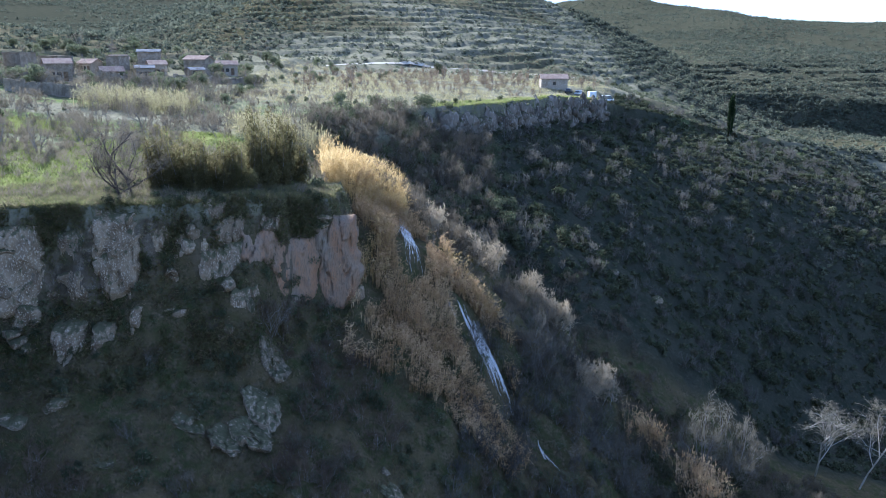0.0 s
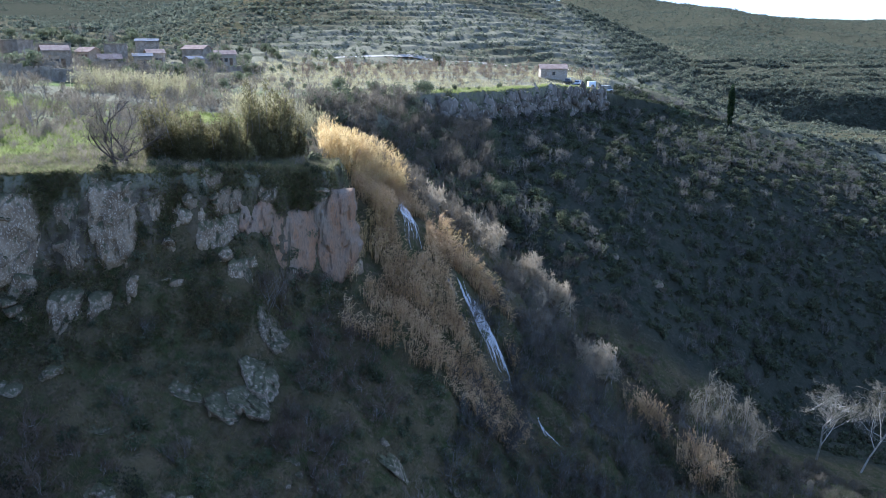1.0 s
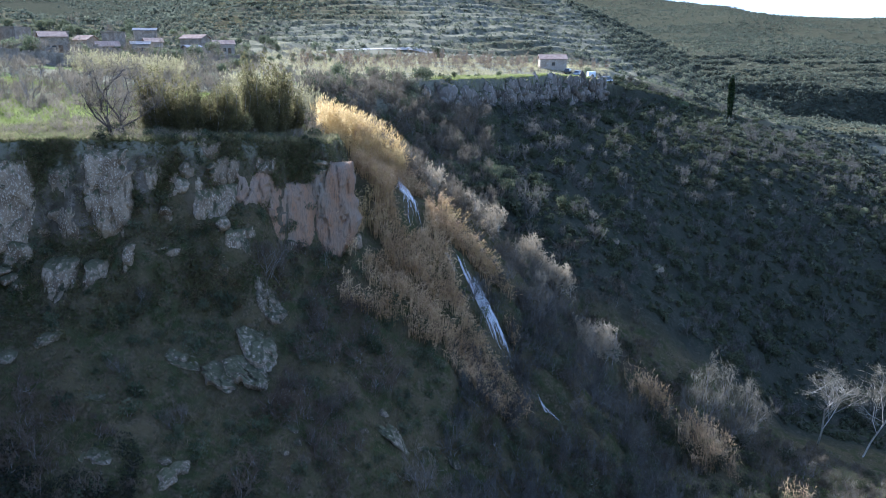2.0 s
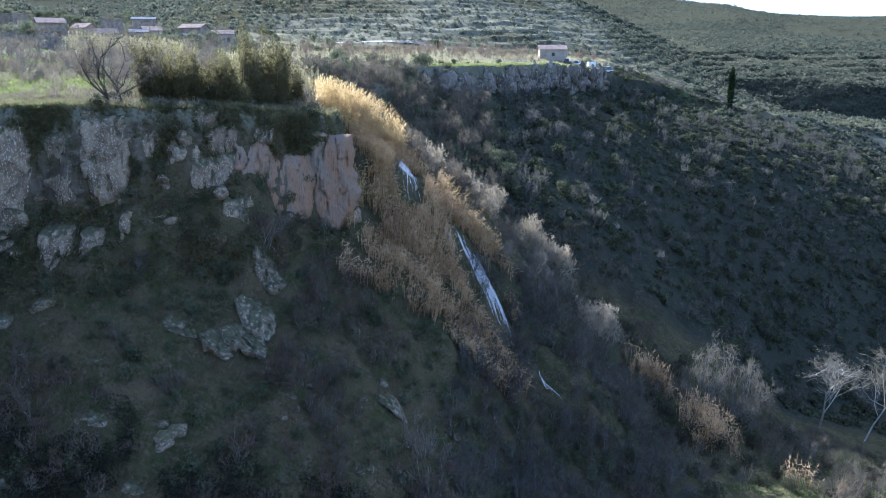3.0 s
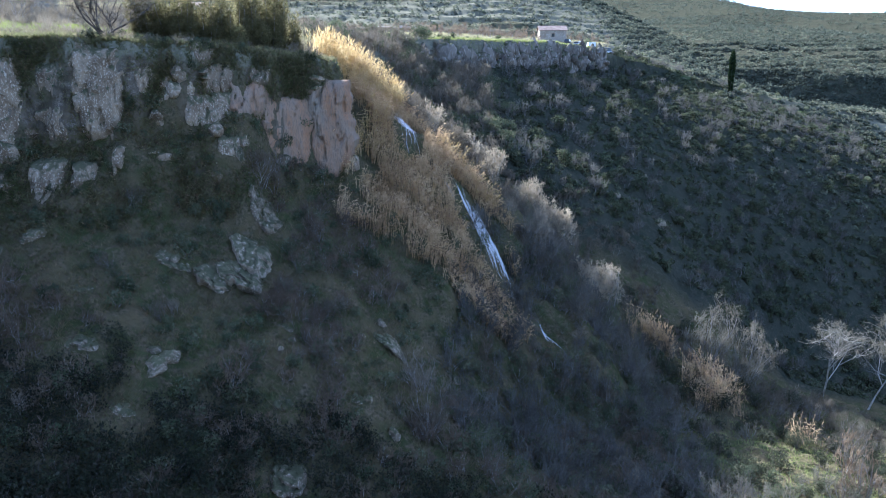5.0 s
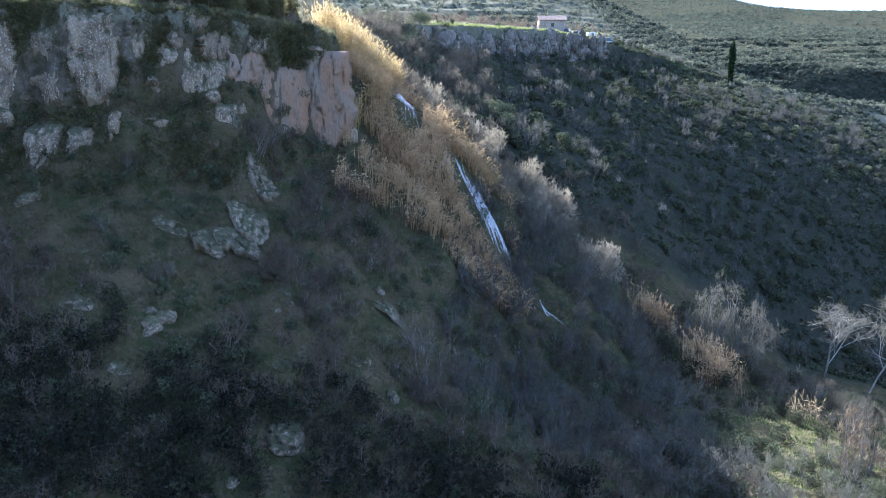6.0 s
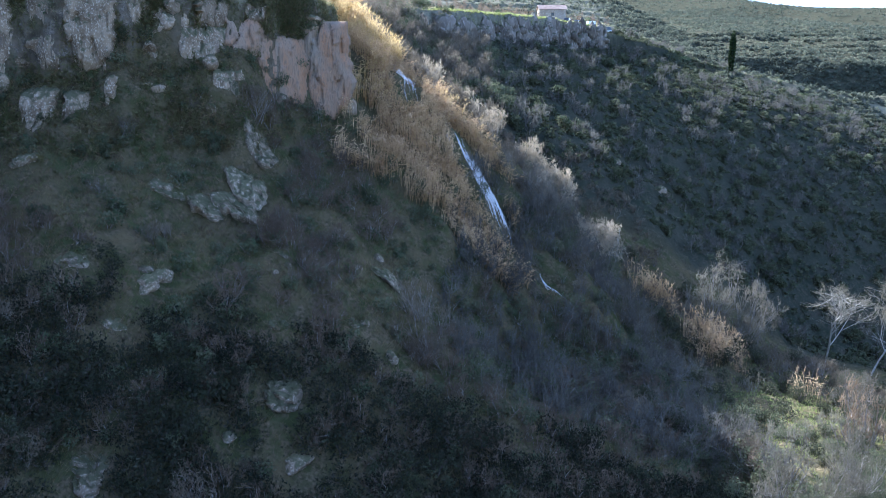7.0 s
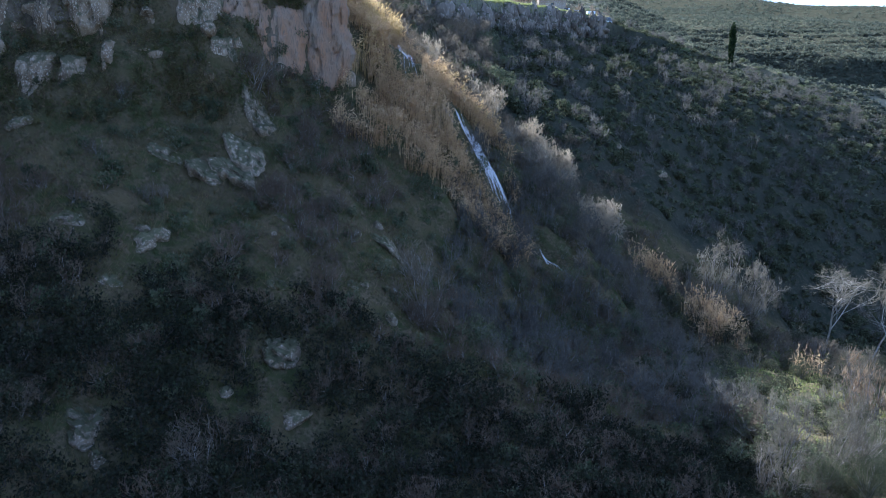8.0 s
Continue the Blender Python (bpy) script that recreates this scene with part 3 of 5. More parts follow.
def joined(name, sources, rs, pts, lo, hi, materials, label):
    """Plants too many to count, as one object of stuff: sources are lists of (wood, crown) triangles."""
    pts = np.asarray(pts, float)
    zz = ground_at(pts[:, 0], pts[:, 1])
    soups = [Soup(), Soup()]
    pre = [[(np.concatenate(s.v), np.concatenate(s.f)) for s in src] for src in sources]
    for i, ((x, y), z) in enumerate(zip(pts, zz)):
        sc, a = rs.uniform(lo, hi), rs.uniform(0, 6.283)
        c, s = math.cos(a) * sc, math.sin(a) * sc
        m = np.array([[c, -s, 0], [s, c, 0], [0, 0, sc * rs.uniform(0.85, 1.15)]])
        for sp, (v, f) in zip(soups, pre[i % len(pre)]):
            sp.add(v @ m.T + np.array([x, y, z - 0.15 * sc]), f)
    both = Soup()
    for sp in soups:
        both.add(np.concatenate(sp.v), np.concatenate(sp.f))
    me = both.mesh(name)
    for k in materials:
        me.materials.append(M[k])
    me.polygons.foreach_set("material_index", np.repeat([0, 1], [len(np.concatenate(sp.f)) for sp in soups]).astype(np.int32))
    return tagged(new(name, me), label, "scrub", kind="stuff")


def bush_soups(rs, w, h, n, size, trunk, lobes):
    wood, blobs = Soup(), []
    for i in range(lobes):
        az, rr = rs.uniform(0, 6.283), w * 0.33 * math.sqrt(rs.uniform(0, 1))
        r = w * rs.uniform(0.20, 0.32)
        z = trunk + rs.uniform(0.12, 0.80) * (h - trunk)
        blobs.append((rr * math.cos(az), rr * math.sin(az), z, r, min(1.6, (h - trunk) / w * 1.1)))
        c = blobs[-1]
        tube(wood, [(rs.normal(0, 0.1), rs.normal(0, 0.1), -0.3), (c[0] * 0.4, c[1] * 0.4, z * 0.5), (c[0], c[1], z)], [0.05 * h * 0.5, 0.03 * h * 0.5, 0.01], 4)
    return wood, leaves(rs, blobs, n, size)


class Kind:
    """Several templates of one kind of plant or stone; the first use of each stands as it is, the next are copies."""

    def __init__(self, made, group):
        self.made, self.used, self.group = made, set(), group
        for o in made:
            tagged(o, group=group)

    def put(self, i, m):
        o = self.made[i % len(self.made)]
        if i % len(self.made) in self.used:
            return copy_thing(o, m)
        self.used.add(i % len(self.made))
        o.matrix_basis = m
        return o

    def scatter(self, rs, pts, lo, hi, sink=0.15):
        pts = np.asarray(pts, float)
        zz = ground_at(pts[:, 0], pts[:, 1])
        for i, ((x, y), z) in enumerate(zip(pts, zz)):
            sc = rs.uniform(lo, hi)
            self.put(i, pose(x, y, z - sink * sc, rs.normal(0, 4), rs.normal(0, 4), rs.uniform(0, 360)) @ Matrix.Diagonal((sc, sc, sc * rs.uniform(0.85, 1.15), 1)))


def spots(rs, n, box, keep=None, gap=0.0):
    """n places in the box x0, x1, y0, y1 that keep() allows, no two nearer than gap."""
    out = np.zeros((0, 2))
    for _ in range(40):
        p = np.stack([rs.uniform(box[0], box[1], n * 3), rs.uniform(box[2], box[3], n * 3)], 1)
        if keep is not None:
            p = p[keep(p[:, 0], p[:, 1], ground_at(p[:, 0], p[:, 1]))]
        if gap:
            for q in p:
                if len(out) == 0 or np.min(np.hypot(out[:, 0] - q[0], out[:, 1] - q[1])) > gap:
                    out = np.vstack([out, q])
                if len(out) >= n:
                    return out
        else:
            out = np.vstack([out, p])
        if len(out) >= n:
            break
    return out[:n]


def blades(rs, pts, per, height, width, lean, reach):
    """Tufts of grass or herbs: per blades round each point."""
    out = Soup()
    p = np.repeat(np.asarray(pts, float), per, 0)
    n = len(p)
    p = p + rs.normal(0, reach, (n, 2))
    z = ground_at(p[:, 0], p[:, 1])
    base = np.column_stack([p, z - 0.05])
    az = rs.uniform(0, 6.283, n)
    h = height * rs.uniform(0.5, 1.3, n)
    tip = base + np.stack([np.cos(az) * lean * h, np.sin(az) * lean * h, h], 1) * np.array([1, 1, 1])
    b2 = rs.uniform(0, 6.283, n)
    side = np.stack([np.cos(b2), np.sin(b2), np.zeros(n)], 1) * width
    out.tris(base - side, base + side, tip)
    return out


def reeds(rs, pts, height, droop=(0, 0), plume=1.0, leaf=0.7, n_leaf=5, wild=0.14):
    """Tall canes with hanging leaves and feathery plumes. droop: the way the canes hang over."""
    out = Soup()
    p = np.asarray(pts, float)
    n = len(p)
    base = np.column_stack([p, ground_at(p[:, 0], p[:, 1]) - 0.1])
    h = height * rs.uniform(0.55, 1.15, n)
    bend = np.stack([droop[0] + rs.normal(0, wild, n), droop[1] + rs.normal(0, wild, n)], 1)
    mid = base + np.column_stack([bend * 0.25 * h[:, None], 0.55 * h])
    top = base + np.column_stack([bend * h[:, None], h * (1 - 0.35 * np.hypot(bend[:, 0], bend[:, 1]))])
    az = rs.uniform(0, 6.283, n)
    side = np.stack([np.cos(az), np.sin(az), np.zeros(n)], 1) * 0.022
    out.tris(base - side, base + side, mid + side * 0.8)
    out.tris(base - side, mid + side * 0.8, mid - side * 0.8)
    out.tris(mid - side * 0.8, mid + side * 0.8, top)
    for _ in range(n_leaf):
        u = rs.uniform(0.25, 1.0, (n, 1))
        o = np.where(u < 0.55, base + (mid - base) * u / 0.55, mid + (top - mid) * (u - 0.55) / 0.45)
        a = rs.uniform(0, 6.283, n)
        ln = leaf * rs.uniform(0.5, 1.2, n)
        tip = o + np.stack([np.cos(a) * ln, np.sin(a) * ln, ln * rs.uniform(-0.7, 0.6, n)], 1)
        sd = np.stack([-np.sin(a), np.cos(a), rs.normal(0, 0.6, n)], 1) * 0.035
        out.tris(o - sd, o + sd, tip)
    if plume:
        k = rs.uniform(0, 1, n) < 0.6
        o, q = top[k], np.count_nonzero(k)
        d = unit(top[k] - mid[k])
        for _ in range(3):
            tip = o + d * plume * rs.uniform(0.4, 0.7, (q, 1)) + rs.normal(0, 0.07, (q, 3))
            sd = unit(rs.normal(0, 1, (q, 3))) * 0.07
            out.tris(o - d * 0.15, (o + tip) / 2 + sd, tip)
    return out


def stuff(name, soup, material, label, category):
    return tagged(part(name, soup.mesh(name), material), label, category, kind="stuff")


_ico = {}


def ball(level):
    if level not in _ico:
        bm = bmesh.new()
        bmesh.ops.create_icosphere(bm, subdivisions=level, radius=1)
        _ico[level] = (np.array([v.co for v in bm.verts]), np.array([[v.index for v in f.verts] for f in bm.faces]))
        bm.free()
    return _ico[level]


def rock_mesh(rs, w, d, h, level=4, cells=17, crack=0.10):
    """A block of limestone: many broken planes, stepped and split where they meet, and pitted."""
    v, f = ball(level)
    n = unit(rs.normal(0, 1, (cells, 3)))
    far = rs.uniform(0.62, 0.98, cells)
    q = unit(v + 0.10 * np.stack([fbm(v[:, 0] * 2 + k, v[:, 1] * 2, v[:, 2] * 2 + k, 3) for k in rs.uniform(0, 40, 3)], 1))
    cuts = np.sort(far / np.maximum(q @ n.T, 0.12), 1)[:, :2]
    seam = sstep(0.05, 0.0, cuts[:, 1] - cuts[:, 0])
    r = np.minimum(cuts[:, 0], 1.12) - 0.35 * crack * seam
    s = np.array([w, d, h]) / 2
    k = rs.uniform(0, 50)
    out = v * r[:, None] * s
    lumps = 0.16 * fbm(out[:, 0] * 0.8 + k, out[:, 1] * 0.8, out[:, 2] * 0.6, 3) + 0.09 * fbm(out[:, 0] * 3.1 + k, out[:, 1] * 3.1, out[:, 2] * 2.4, 4)
    split = sstep(0.05, 0.0, np.abs(fbm(out[:, 0] * 0.8 + k, out[:, 1] * 0.8, out[:, 2] * 0.35, 3)))
    return mesh_from("rock", out + v * (min(w, d, h) * (lumps - 0.06 * split))[:, None], f, True)


def rock_thing(name, label, material, rs, x, y, z, w, d, h, tilt=8, level=4, crack=0.08, blocks=1):
    """One boulder, or an outcrop of several blocks grown together."""
    m = pose(x, y, z, rs.normal(0, tilt), rs.normal(0, tilt), rs.uniform(-25, 25))
    if blocks == 1:
        me = rock_mesh(rs, w, d, h, level, crack=crack)
        me.materials.append(M[material])
        o = new(name, me)
        o.matrix_basis = m
        return tagged(o, label, "rock")
    t = thing(name, label, "rock")
    for k in range(blocks):
        b = part("block", rock_mesh(rs, w * rs.uniform(0.45, 0.72), d * rs.uniform(0.7, 1.0), h * rs.uniform(0.35, 0.65), level, crack=crack), material, t)
        b.matrix_basis = pose(rs.uniform(-0.3, 0.3) * w, rs.uniform(-0.12, 0.12) * d, (((k + 0.5) / blocks - 0.5) * 0.75 + rs.uniform(-0.1, 0.1)) * h, rs.normal(0, 5), rs.normal(0, 5), rs.normal(0, 12))
    t.matrix_basis = m
    return t


def box(bm, x0, x1, y0, y1, z0, z1):
    m = Matrix.Translation(((x0 + x1) / 2, (y0 + y1) / 2, (z0 + z1) / 2)) @ Matrix.Diagonal((x1 - x0, y1 - y0, z1 - z0, 1))
    bmesh.ops.create_cube(bm, size=1, matrix=m)
    return bm


def boxed(*a):
    return box(bmesh.new(), *a)


# ---- the cliff under the near plateau ----
def face_y(x, z, y0=55.0, y1=100.0):
    """Where the cliff at x first reaches the height z."""
    y = np.arange(y0, y1, 0.1)
    up = ground_at(np.full(len(y), x), y) > z
    return float(y[np.argmax(up)]) if up.any() else float("nan")


rs = np.random.RandomState(11)
# x from, x to, top, foot, how far it stands out, orange stain
SLABS = [(-42.5, -37.2, 64.4, 56.0, 0.5, 0), (-46.5, -42.3, 64.0, 57.5, 0.4, 0), (-36.4, -33.0, 64.2, 60.0, 0.2, 0), (-35.5, -33.3, 60.6, 56.3, 0.5, 0), (-32.9, -28.9, 65.5, 56.8, 1.3, 0),
         (-29.0, -27.1, 63.8, 60.4, 0.3, 0), (-26.4, -23.4, 62.6, 59.4, 0.2, 0), (-24.1, -20.6, 61.2, 57.4, 0.8, 0), (-24.0, -22.3, 65.4, 63.2, 0.7, 0), (-22.9, -20.3, 63.4, 60.3, 0.5, 0),
         (-20.9, -17.7, 61.6, 58.0, 0.9, 1), (-19.6, -17.5, 63.4, 61.2, 0.4, 0), (-36.2, -33.3, 55.4, 51.0, 0.4, 0), (-32.7, -30.9, 55.2, 50.6, 0.4, 0), (-21.3, -19.0, 57.2, 53.0, 0.3, 0), (-18.2, -13.9, 60.2, 51.8, 0.4, 1), (-14.6, -10.1, 61.8, 50.2, 1.4, 1)]


def heart(inside):
    """Where inside is above nought and hangs together with its highest place."""
    rock, seed = inside > 0, np.zeros(inside.shape, bool)
    seed[np.unravel_index(np.argmax(inside), inside.shape)] = True
    for _ in range(inside.size):
        wide = seed.copy()
        wide[1:] |= seed[:-1]
        wide[:-1] |= seed[1:]
        wide[:, 1:] |= seed[:, :-1]
        wide[:, :-1] |= seed[:, 1:]
        wide &= rock
        if (wide == seed).all():
            break
        seed = wide
    return seed


def slab(x0, x1, top, foot, proud, rs):
    """A weathered limestone slab that stands out of the cliff: split by upright fissures, pointed below."""
    xc = (x0 + x1) / 2
    gx, gz = np.arange(x0 - 1.0, x1 + 1.01, 0.13), np.arange(foot - 0.9, top + 0.91, 0.15)
    X, Z = np.meshgrid(gx, gz)
    probe = np.linspace(x0, x1, 9)
    def along(z):
        y = np.array([face_y(q, z) for q in probe])
        y = np.where(np.isnan(y), np.nanmedian(y), y)
        return np.polyval(np.polyfit(probe - xc, y, 1), gx - xc)[None, :]
    yt = along(top - 1.2)
    yf = np.clip(along(foot + 0.5), yt - 1.5, yt)
    k = rs.uniform(0, 60)
    w, h = x1 - x0, top - foot
    wx = X + 0.55 * fbm(X * 0.5 + k, Z * 0.45, k, 5) + 0.15 * vnoise(X * 2.2, Z * 2.2, k)
    wz = Z + 0.75 * fbm(X * 0.45, Z * 0.45 + k, k, 5) + 0.15 * vnoise(X * 2.0 + 9, Z * 2.0, k)
    v = (wz - foot) / h
    half = 0.58 + 0.52 * sstep(-0.1, rs.uniform(0.3, 0.5), v)      # narrows to a point below
    half = half * (1 - rs.uniform(0.05, 0.3) * sstep(0.7, 1.0, v))      # and rounds off above
    lean = rs.uniform(-0.2, 0.2) * (1 - v)
    side = (half - np.abs((wx - xc) / (w / 2) - lean)) * w / 2
    inside = np.minimum(np.minimum(side, (1 - v) * h * 0.8), v * h * 0.8)      # metres from the outline
    n = int(5 + 0.55 * w * h)
    px, pz = rs.uniform(x0, x1, n), rs.uniform(foot, top, n)
    dist = np.sqrt(((wx[..., None] - px) * 1.5) ** 2 + ((wz[..., None] - pz) * 0.6) ** 2)
    cell = np.argmin(dist, -1)
    two = np.partition(dist, 1, -1)
    seam = sstep(0.10, 0.0, two[..., 1] - two[..., 0])
    step, tx, tz = rs.uniform(-0.10, 0.12, n), rs.normal(0, 0.10, n), rs.normal(0, 0.06, n)
    face = step[cell] + tx[cell] * (X - px[cell]) + tz[cell] * (Z - pz[cell]) - 0.12 * seam
    fissure = sstep(0.05, 0.0, np.abs(fbm(X * 0.8 + k, Z * 0.12, k + 3, 3))) * 0.45
    out = face + 0.30 * fbm(X * 1.1, Z * 0.6, k + 7, 5) + 0.05 * fbm(X * 5, Z * 4, k, 2) - fissure
    round_off = np.sqrt(np.clip(inside / 0.9, 0, 1))
    rock = heart(inside)
    off = np.where(rock, (0.5 * proud + 0.55) * round_off + out * np.clip(inside / 0.3, 0, 1) - 0.25, -0.9)
    Y = yf + (yt - yf) * np.clip((Z - foot) / (top - foot), 0, 1) - off
    n, m = len(gx), len(gz)
    i = np.arange(n * m).reshape(m, n)
    f = np.stack([i[:-1, :-1], i[:-1, 1:], i[1:, 1:], i[1:, :-1]], -1).reshape(-1, 4)
    f = f[rock.reshape(-1)[f].any(1)]
    return mesh_from("slab", np.stack([X, Y, Z], -1).reshape(-1, 3), f, True)


for x0, x1, top, foot, proud, red in SLABS:
    me = slab(x0, x1, top, foot, proud, rs)
    me.materials.append(M["red_rock" if red else "rock"])
    tagged(new("cliff_rock", me), "orange-stained fissured limestone slab in the cliff" if red else "lichened grey fissured limestone slab in the cliff", "rock")
LEDGES = [(-41, 62, 4, 3), (-40.5, 57, 4, 4), (-25.5, 61.2, 2.8, 4.4), (-26.5, 58.4, 2.2, 2.6), (-21.5, 57.0, 2.2, 2.2), (-26, 55.3, 1.4, 1.5),
          (-13.6, 61.4, 2.4, 1.6), (-23.0, 62.6, 1.4, 1.3), (-29.2, 55.2, 1.4, 2.4), (-38.6, 54.0, 3.0, 2.2), (-10.6, 52.4, 2.4, 3.0)]
for x, z, w, h in LEDGES:
    rock_thing("cliff_rock", "weathered grey limestone block in the cliff", "rock", rs, x, (face_y(x, z) if x < -11 else 89.0) + 0.3, z, w * 1.2, 2.6, h * 1.15, 6, 4, 0.12, 3)
for i in range(16):
    x = rs.uniform(-46, -11.5)
    z = rs.uniform(53, 63.5) if x < -18 else rs.uniform(50, 58)
    rock_thing("cliff_rock", "orange-stained limestone block in the cliff" if -21 < x else "small grey limestone block in the cliff", "red_rock" if -21 < x and rs.rand() < 0.6 else "rock", rs, x, face_y(x, z) + 0.25, z, rs.uniform(0.7, 1.9), 1.6, rs.uniform(0.7, 2.4), 8, 4, 0.12)
def outcrop(x, y, w, d, proud, rs):
    """Bedrock that breaks through the slope: flush above, standing out in a ragged, fissured face below."""
    X, Y = np.meshgrid(np.arange(x - w / 2 - 0.9, x + w / 2 + 0.91, 0.11), np.arange(y - d / 2 - 0.9, y + d / 2 + 0.91, 0.11))
    k = rs.uniform(0, 60)
    wx = X + 0.22 * w * fbm(X * 0.55 + k, Y * 0.55, k, 4) + 0.12 * vnoise(X * 2.3, Y * 2.3, k)
    wy = Y + 0.22 * d * fbm(X * 0.55, Y * 0.55 + k, k + 9, 4) + 0.12 * vnoise(X * 2.3 + 7, Y * 2.3, k)
    r = np.hypot((wx - x) / (w / 2), (wy - y) / (d / 2))
    inside = (1 - r) * min(w, d) / 2
    n = int(6 + 1.6 * w * d)
    px, py = rs.uniform(x - w / 2, x + w / 2, n), rs.uniform(y - d / 2, y + d / 2, n)
    dist = np.sqrt((wx[..., None] - px) ** 2 + ((wy[..., None] - py) * 0.8) ** 2)
    cell = np.argmin(dist, -1)
    two = np.partition(dist, 1, -1)
    step, tx, ty = rs.uniform(-0.22, 0.25, n) * proud, rs.normal(0, 0.25, n), rs.normal(0, 0.25, n)
    face = step[cell] + tx[cell] * (X - px[cell]) + ty[cell] * (Y - py[cell]) - 0.22 * sstep(0.12, 0.0, two[..., 1] - two[..., 0])
    face = face + 0.28 * fbm(X * 1.3, Y * 1.3, k + 3, 5) + 0.06 * fbm(X * 5, Y * 5, k, 2)
    low = np.clip(0.5 - (Y - y) / d, 0, 1)
    off = proud * (0.35 + 0.9 * low) * np.sqrt(np.clip(inside / 0.5, 0, 1)) + face * np.clip(inside / 0.25, 0, 1) - 0.2
    rock = heart(inside)
    off = np.where(rock, off, -0.7)
    Z = ground_at(X, Y)
    m, q = X.shape
    i = np.arange(m * q).reshape(m, q)
    f = np.stack([i[:-1, :-1], i[:-1, 1:], i[1:, 1:], i[1:, :-1]], -1).reshape(-1, 4)
    f = f[rock.reshape(-1)[f].any(1)]
    me = mesh_from("outcrop", np.stack([X, Y - 0.8 * off, Z + 0.5 * off], -1).reshape(-1, 3), f, True)
    me.materials.append(M["mossy_rock"])
    return tagged(new("outcrop", me), "mossy grey limestone outcrop breaking through the slope", "rock", "outcrops of the slope")


# x, y, width, depth, how far it stands out
OUTCROPS = [(-19.9, 66.2, 3.2, 3.8, 1.3), (-17.8, 67.8, 4.0, 3.8, 1.4), (-17.4, 71.2, 3.6, 4.2, 1.1), (-16.8, 75.2, 3.2, 3.2, 0.9), (-19.6, 76.6, 2.2, 2.2, 0.7), (-23.3, 66.4, 3.0, 2.4, 0.7), (-33.6, 64.6, 2.4, 2.0, 0.7), (-37.0, 63.0, 2.4, 1.8, 0.7),
            (-4.9, 68.6, 3.0, 2.8, 1.1), (-10.7, 49.6, 2.4, 3.2, 1.4), (5.5, 64.0, 1.9, 2.4, 1.0), (7.4, 64.4, 2.2, 2.8, 1.1), (-25.8, 54.6, 3.4, 1.4, 0.5), (-22.0, 51.0, 2.6, 1.6, 0.5), (-11.6, 54.8, 2.2, 1.6, 0.6), (-6.2, 57.8, 2.2, 2.0, 0.7),
            (-20.6, 41.8, 2.0, 2.6, 0.8), (-13.2, 62.2, 2.6, 1.2, 0.4), (-9.0, 73.0, 1.8, 1.2, 0.5), (1.2, 72.4, 1.6, 1.4, 0.6), (-28.0, 60.2, 2.0, 1.4, 0.5)]
for x, y, w, d, proud in OUTCROPS:
    outcrop(x, y, w, d, proud, rs)
# x, y, width, height: loose blocks that lie on the slope
BLOCKS = [(-9.3, 45.6, 2.2, 1.3), (-21.6, 56.0, 1.7, 1.2), (-20.3, 55.6, 1.8, 1.2), (-21.0, 54.6, 2.1, 1.4), (-5.8, 70.6, 1.4, 1.4), (-3.9, 56.0, 1.1, 1.7), (-7.2, 66.5, 0.9, 1.1), (-12.8, 59.2, 0.8, 0.7), (-19.4, 40.3, 1.3, 1.4), (-13.6, 46.0, 1.1, 0.8),
          (-30.2, 48.5, 1.2, 1.6), (-12.2, 61.0, 0.8, 0.7), (41.5, 150.0, 3.0, 4.5), (33.5, 151.5, 2.2, 2.4), (44.5, 174.0, 2.0, 2.0), (36.0, 160.0, 1.6, 1.2)]
for x, y, w, h in BLOCKS:
    rock_thing("boulder", "mossy grey limestone boulder bedded in the slope", "mossy_rock", rs, x, y, float(ground_at(x, y)) - 0.15 * h, w, w, h, 9, 4, 0.2)
BLOCKS += [(x, y, w, d) for x, y, w, d, proud in OUTCROPS]
FARCLIFF = Kind([rock_thing("far_cliff_rock", "weathered limestone crag of the far cliff band, darkened for shade", "shaded_rock", rs, 0, 0, 0, 6, 3.5, 7, 0, 3, 0.14, 5) for _ in range(5)], "crags of the far cliff")
along = [((-8, 180), (8, 195), 15), ((8, 195), (35, 240), 38), ((35, 240), (50, 254), 14)]
k = 0
for a, b, n in along:
    for i in range(n):
        u = (i + rs.uniform(0.2, 0.8)) / n
        x, y = a[0] + u * (b[0] - a[0]) + rs.normal(0, 0.5) + 0.9, a[1] + u * (b[1] - a[1]) - 0.5
        FARCLIFF.put(k, pose(x, y, 61.2 + rs.normal(0, 0.9), rs.normal(0, 5), rs.normal(0, 5), rs.uniform(20, 80)) @ Matrix.Diagonal((rs.uniform(0.7, 1.2), rs.uniform(0.7, 1.1), rs.uniform(0.8, 1.3), 1)))
        k += 1

# grass, ivy and dry stalks that hang in the clefts of the cliff
def on_face(rs, n, zlo, zhi):
    """Places on the near cliff between the slabs: x, y, z."""
    gx, gz = np.arange(-47, -9, 0.25), np.arange(49, 66.5, 0.25)
    tab = np.array([[face_y(x, z) for z in gz] for x in gx])
    x, z = rs.uniform(-46.5, -10, n), rs.uniform(zlo, zhi, n)
    y = tab[np.clip(((x + 47) / 0.25).astype(int), 0, len(gx) - 1), np.clip(((z - 49) / 0.25).astype(int), 0, len(gz) - 1)]
    keep = ~np.isnan(y)
    for x0, x1, top, foot, proud, red in SLABS:
        u = np.abs(x - (x0 + x1) / 2) / ((x1 - x0) / 2)
        keep &= ~((u < 0.85) & (z > foot + (top - foot) * 0.25 * u + 0.4) & (z < top - 0.5))
    return np.stack([x, y, z], 1)[keep]


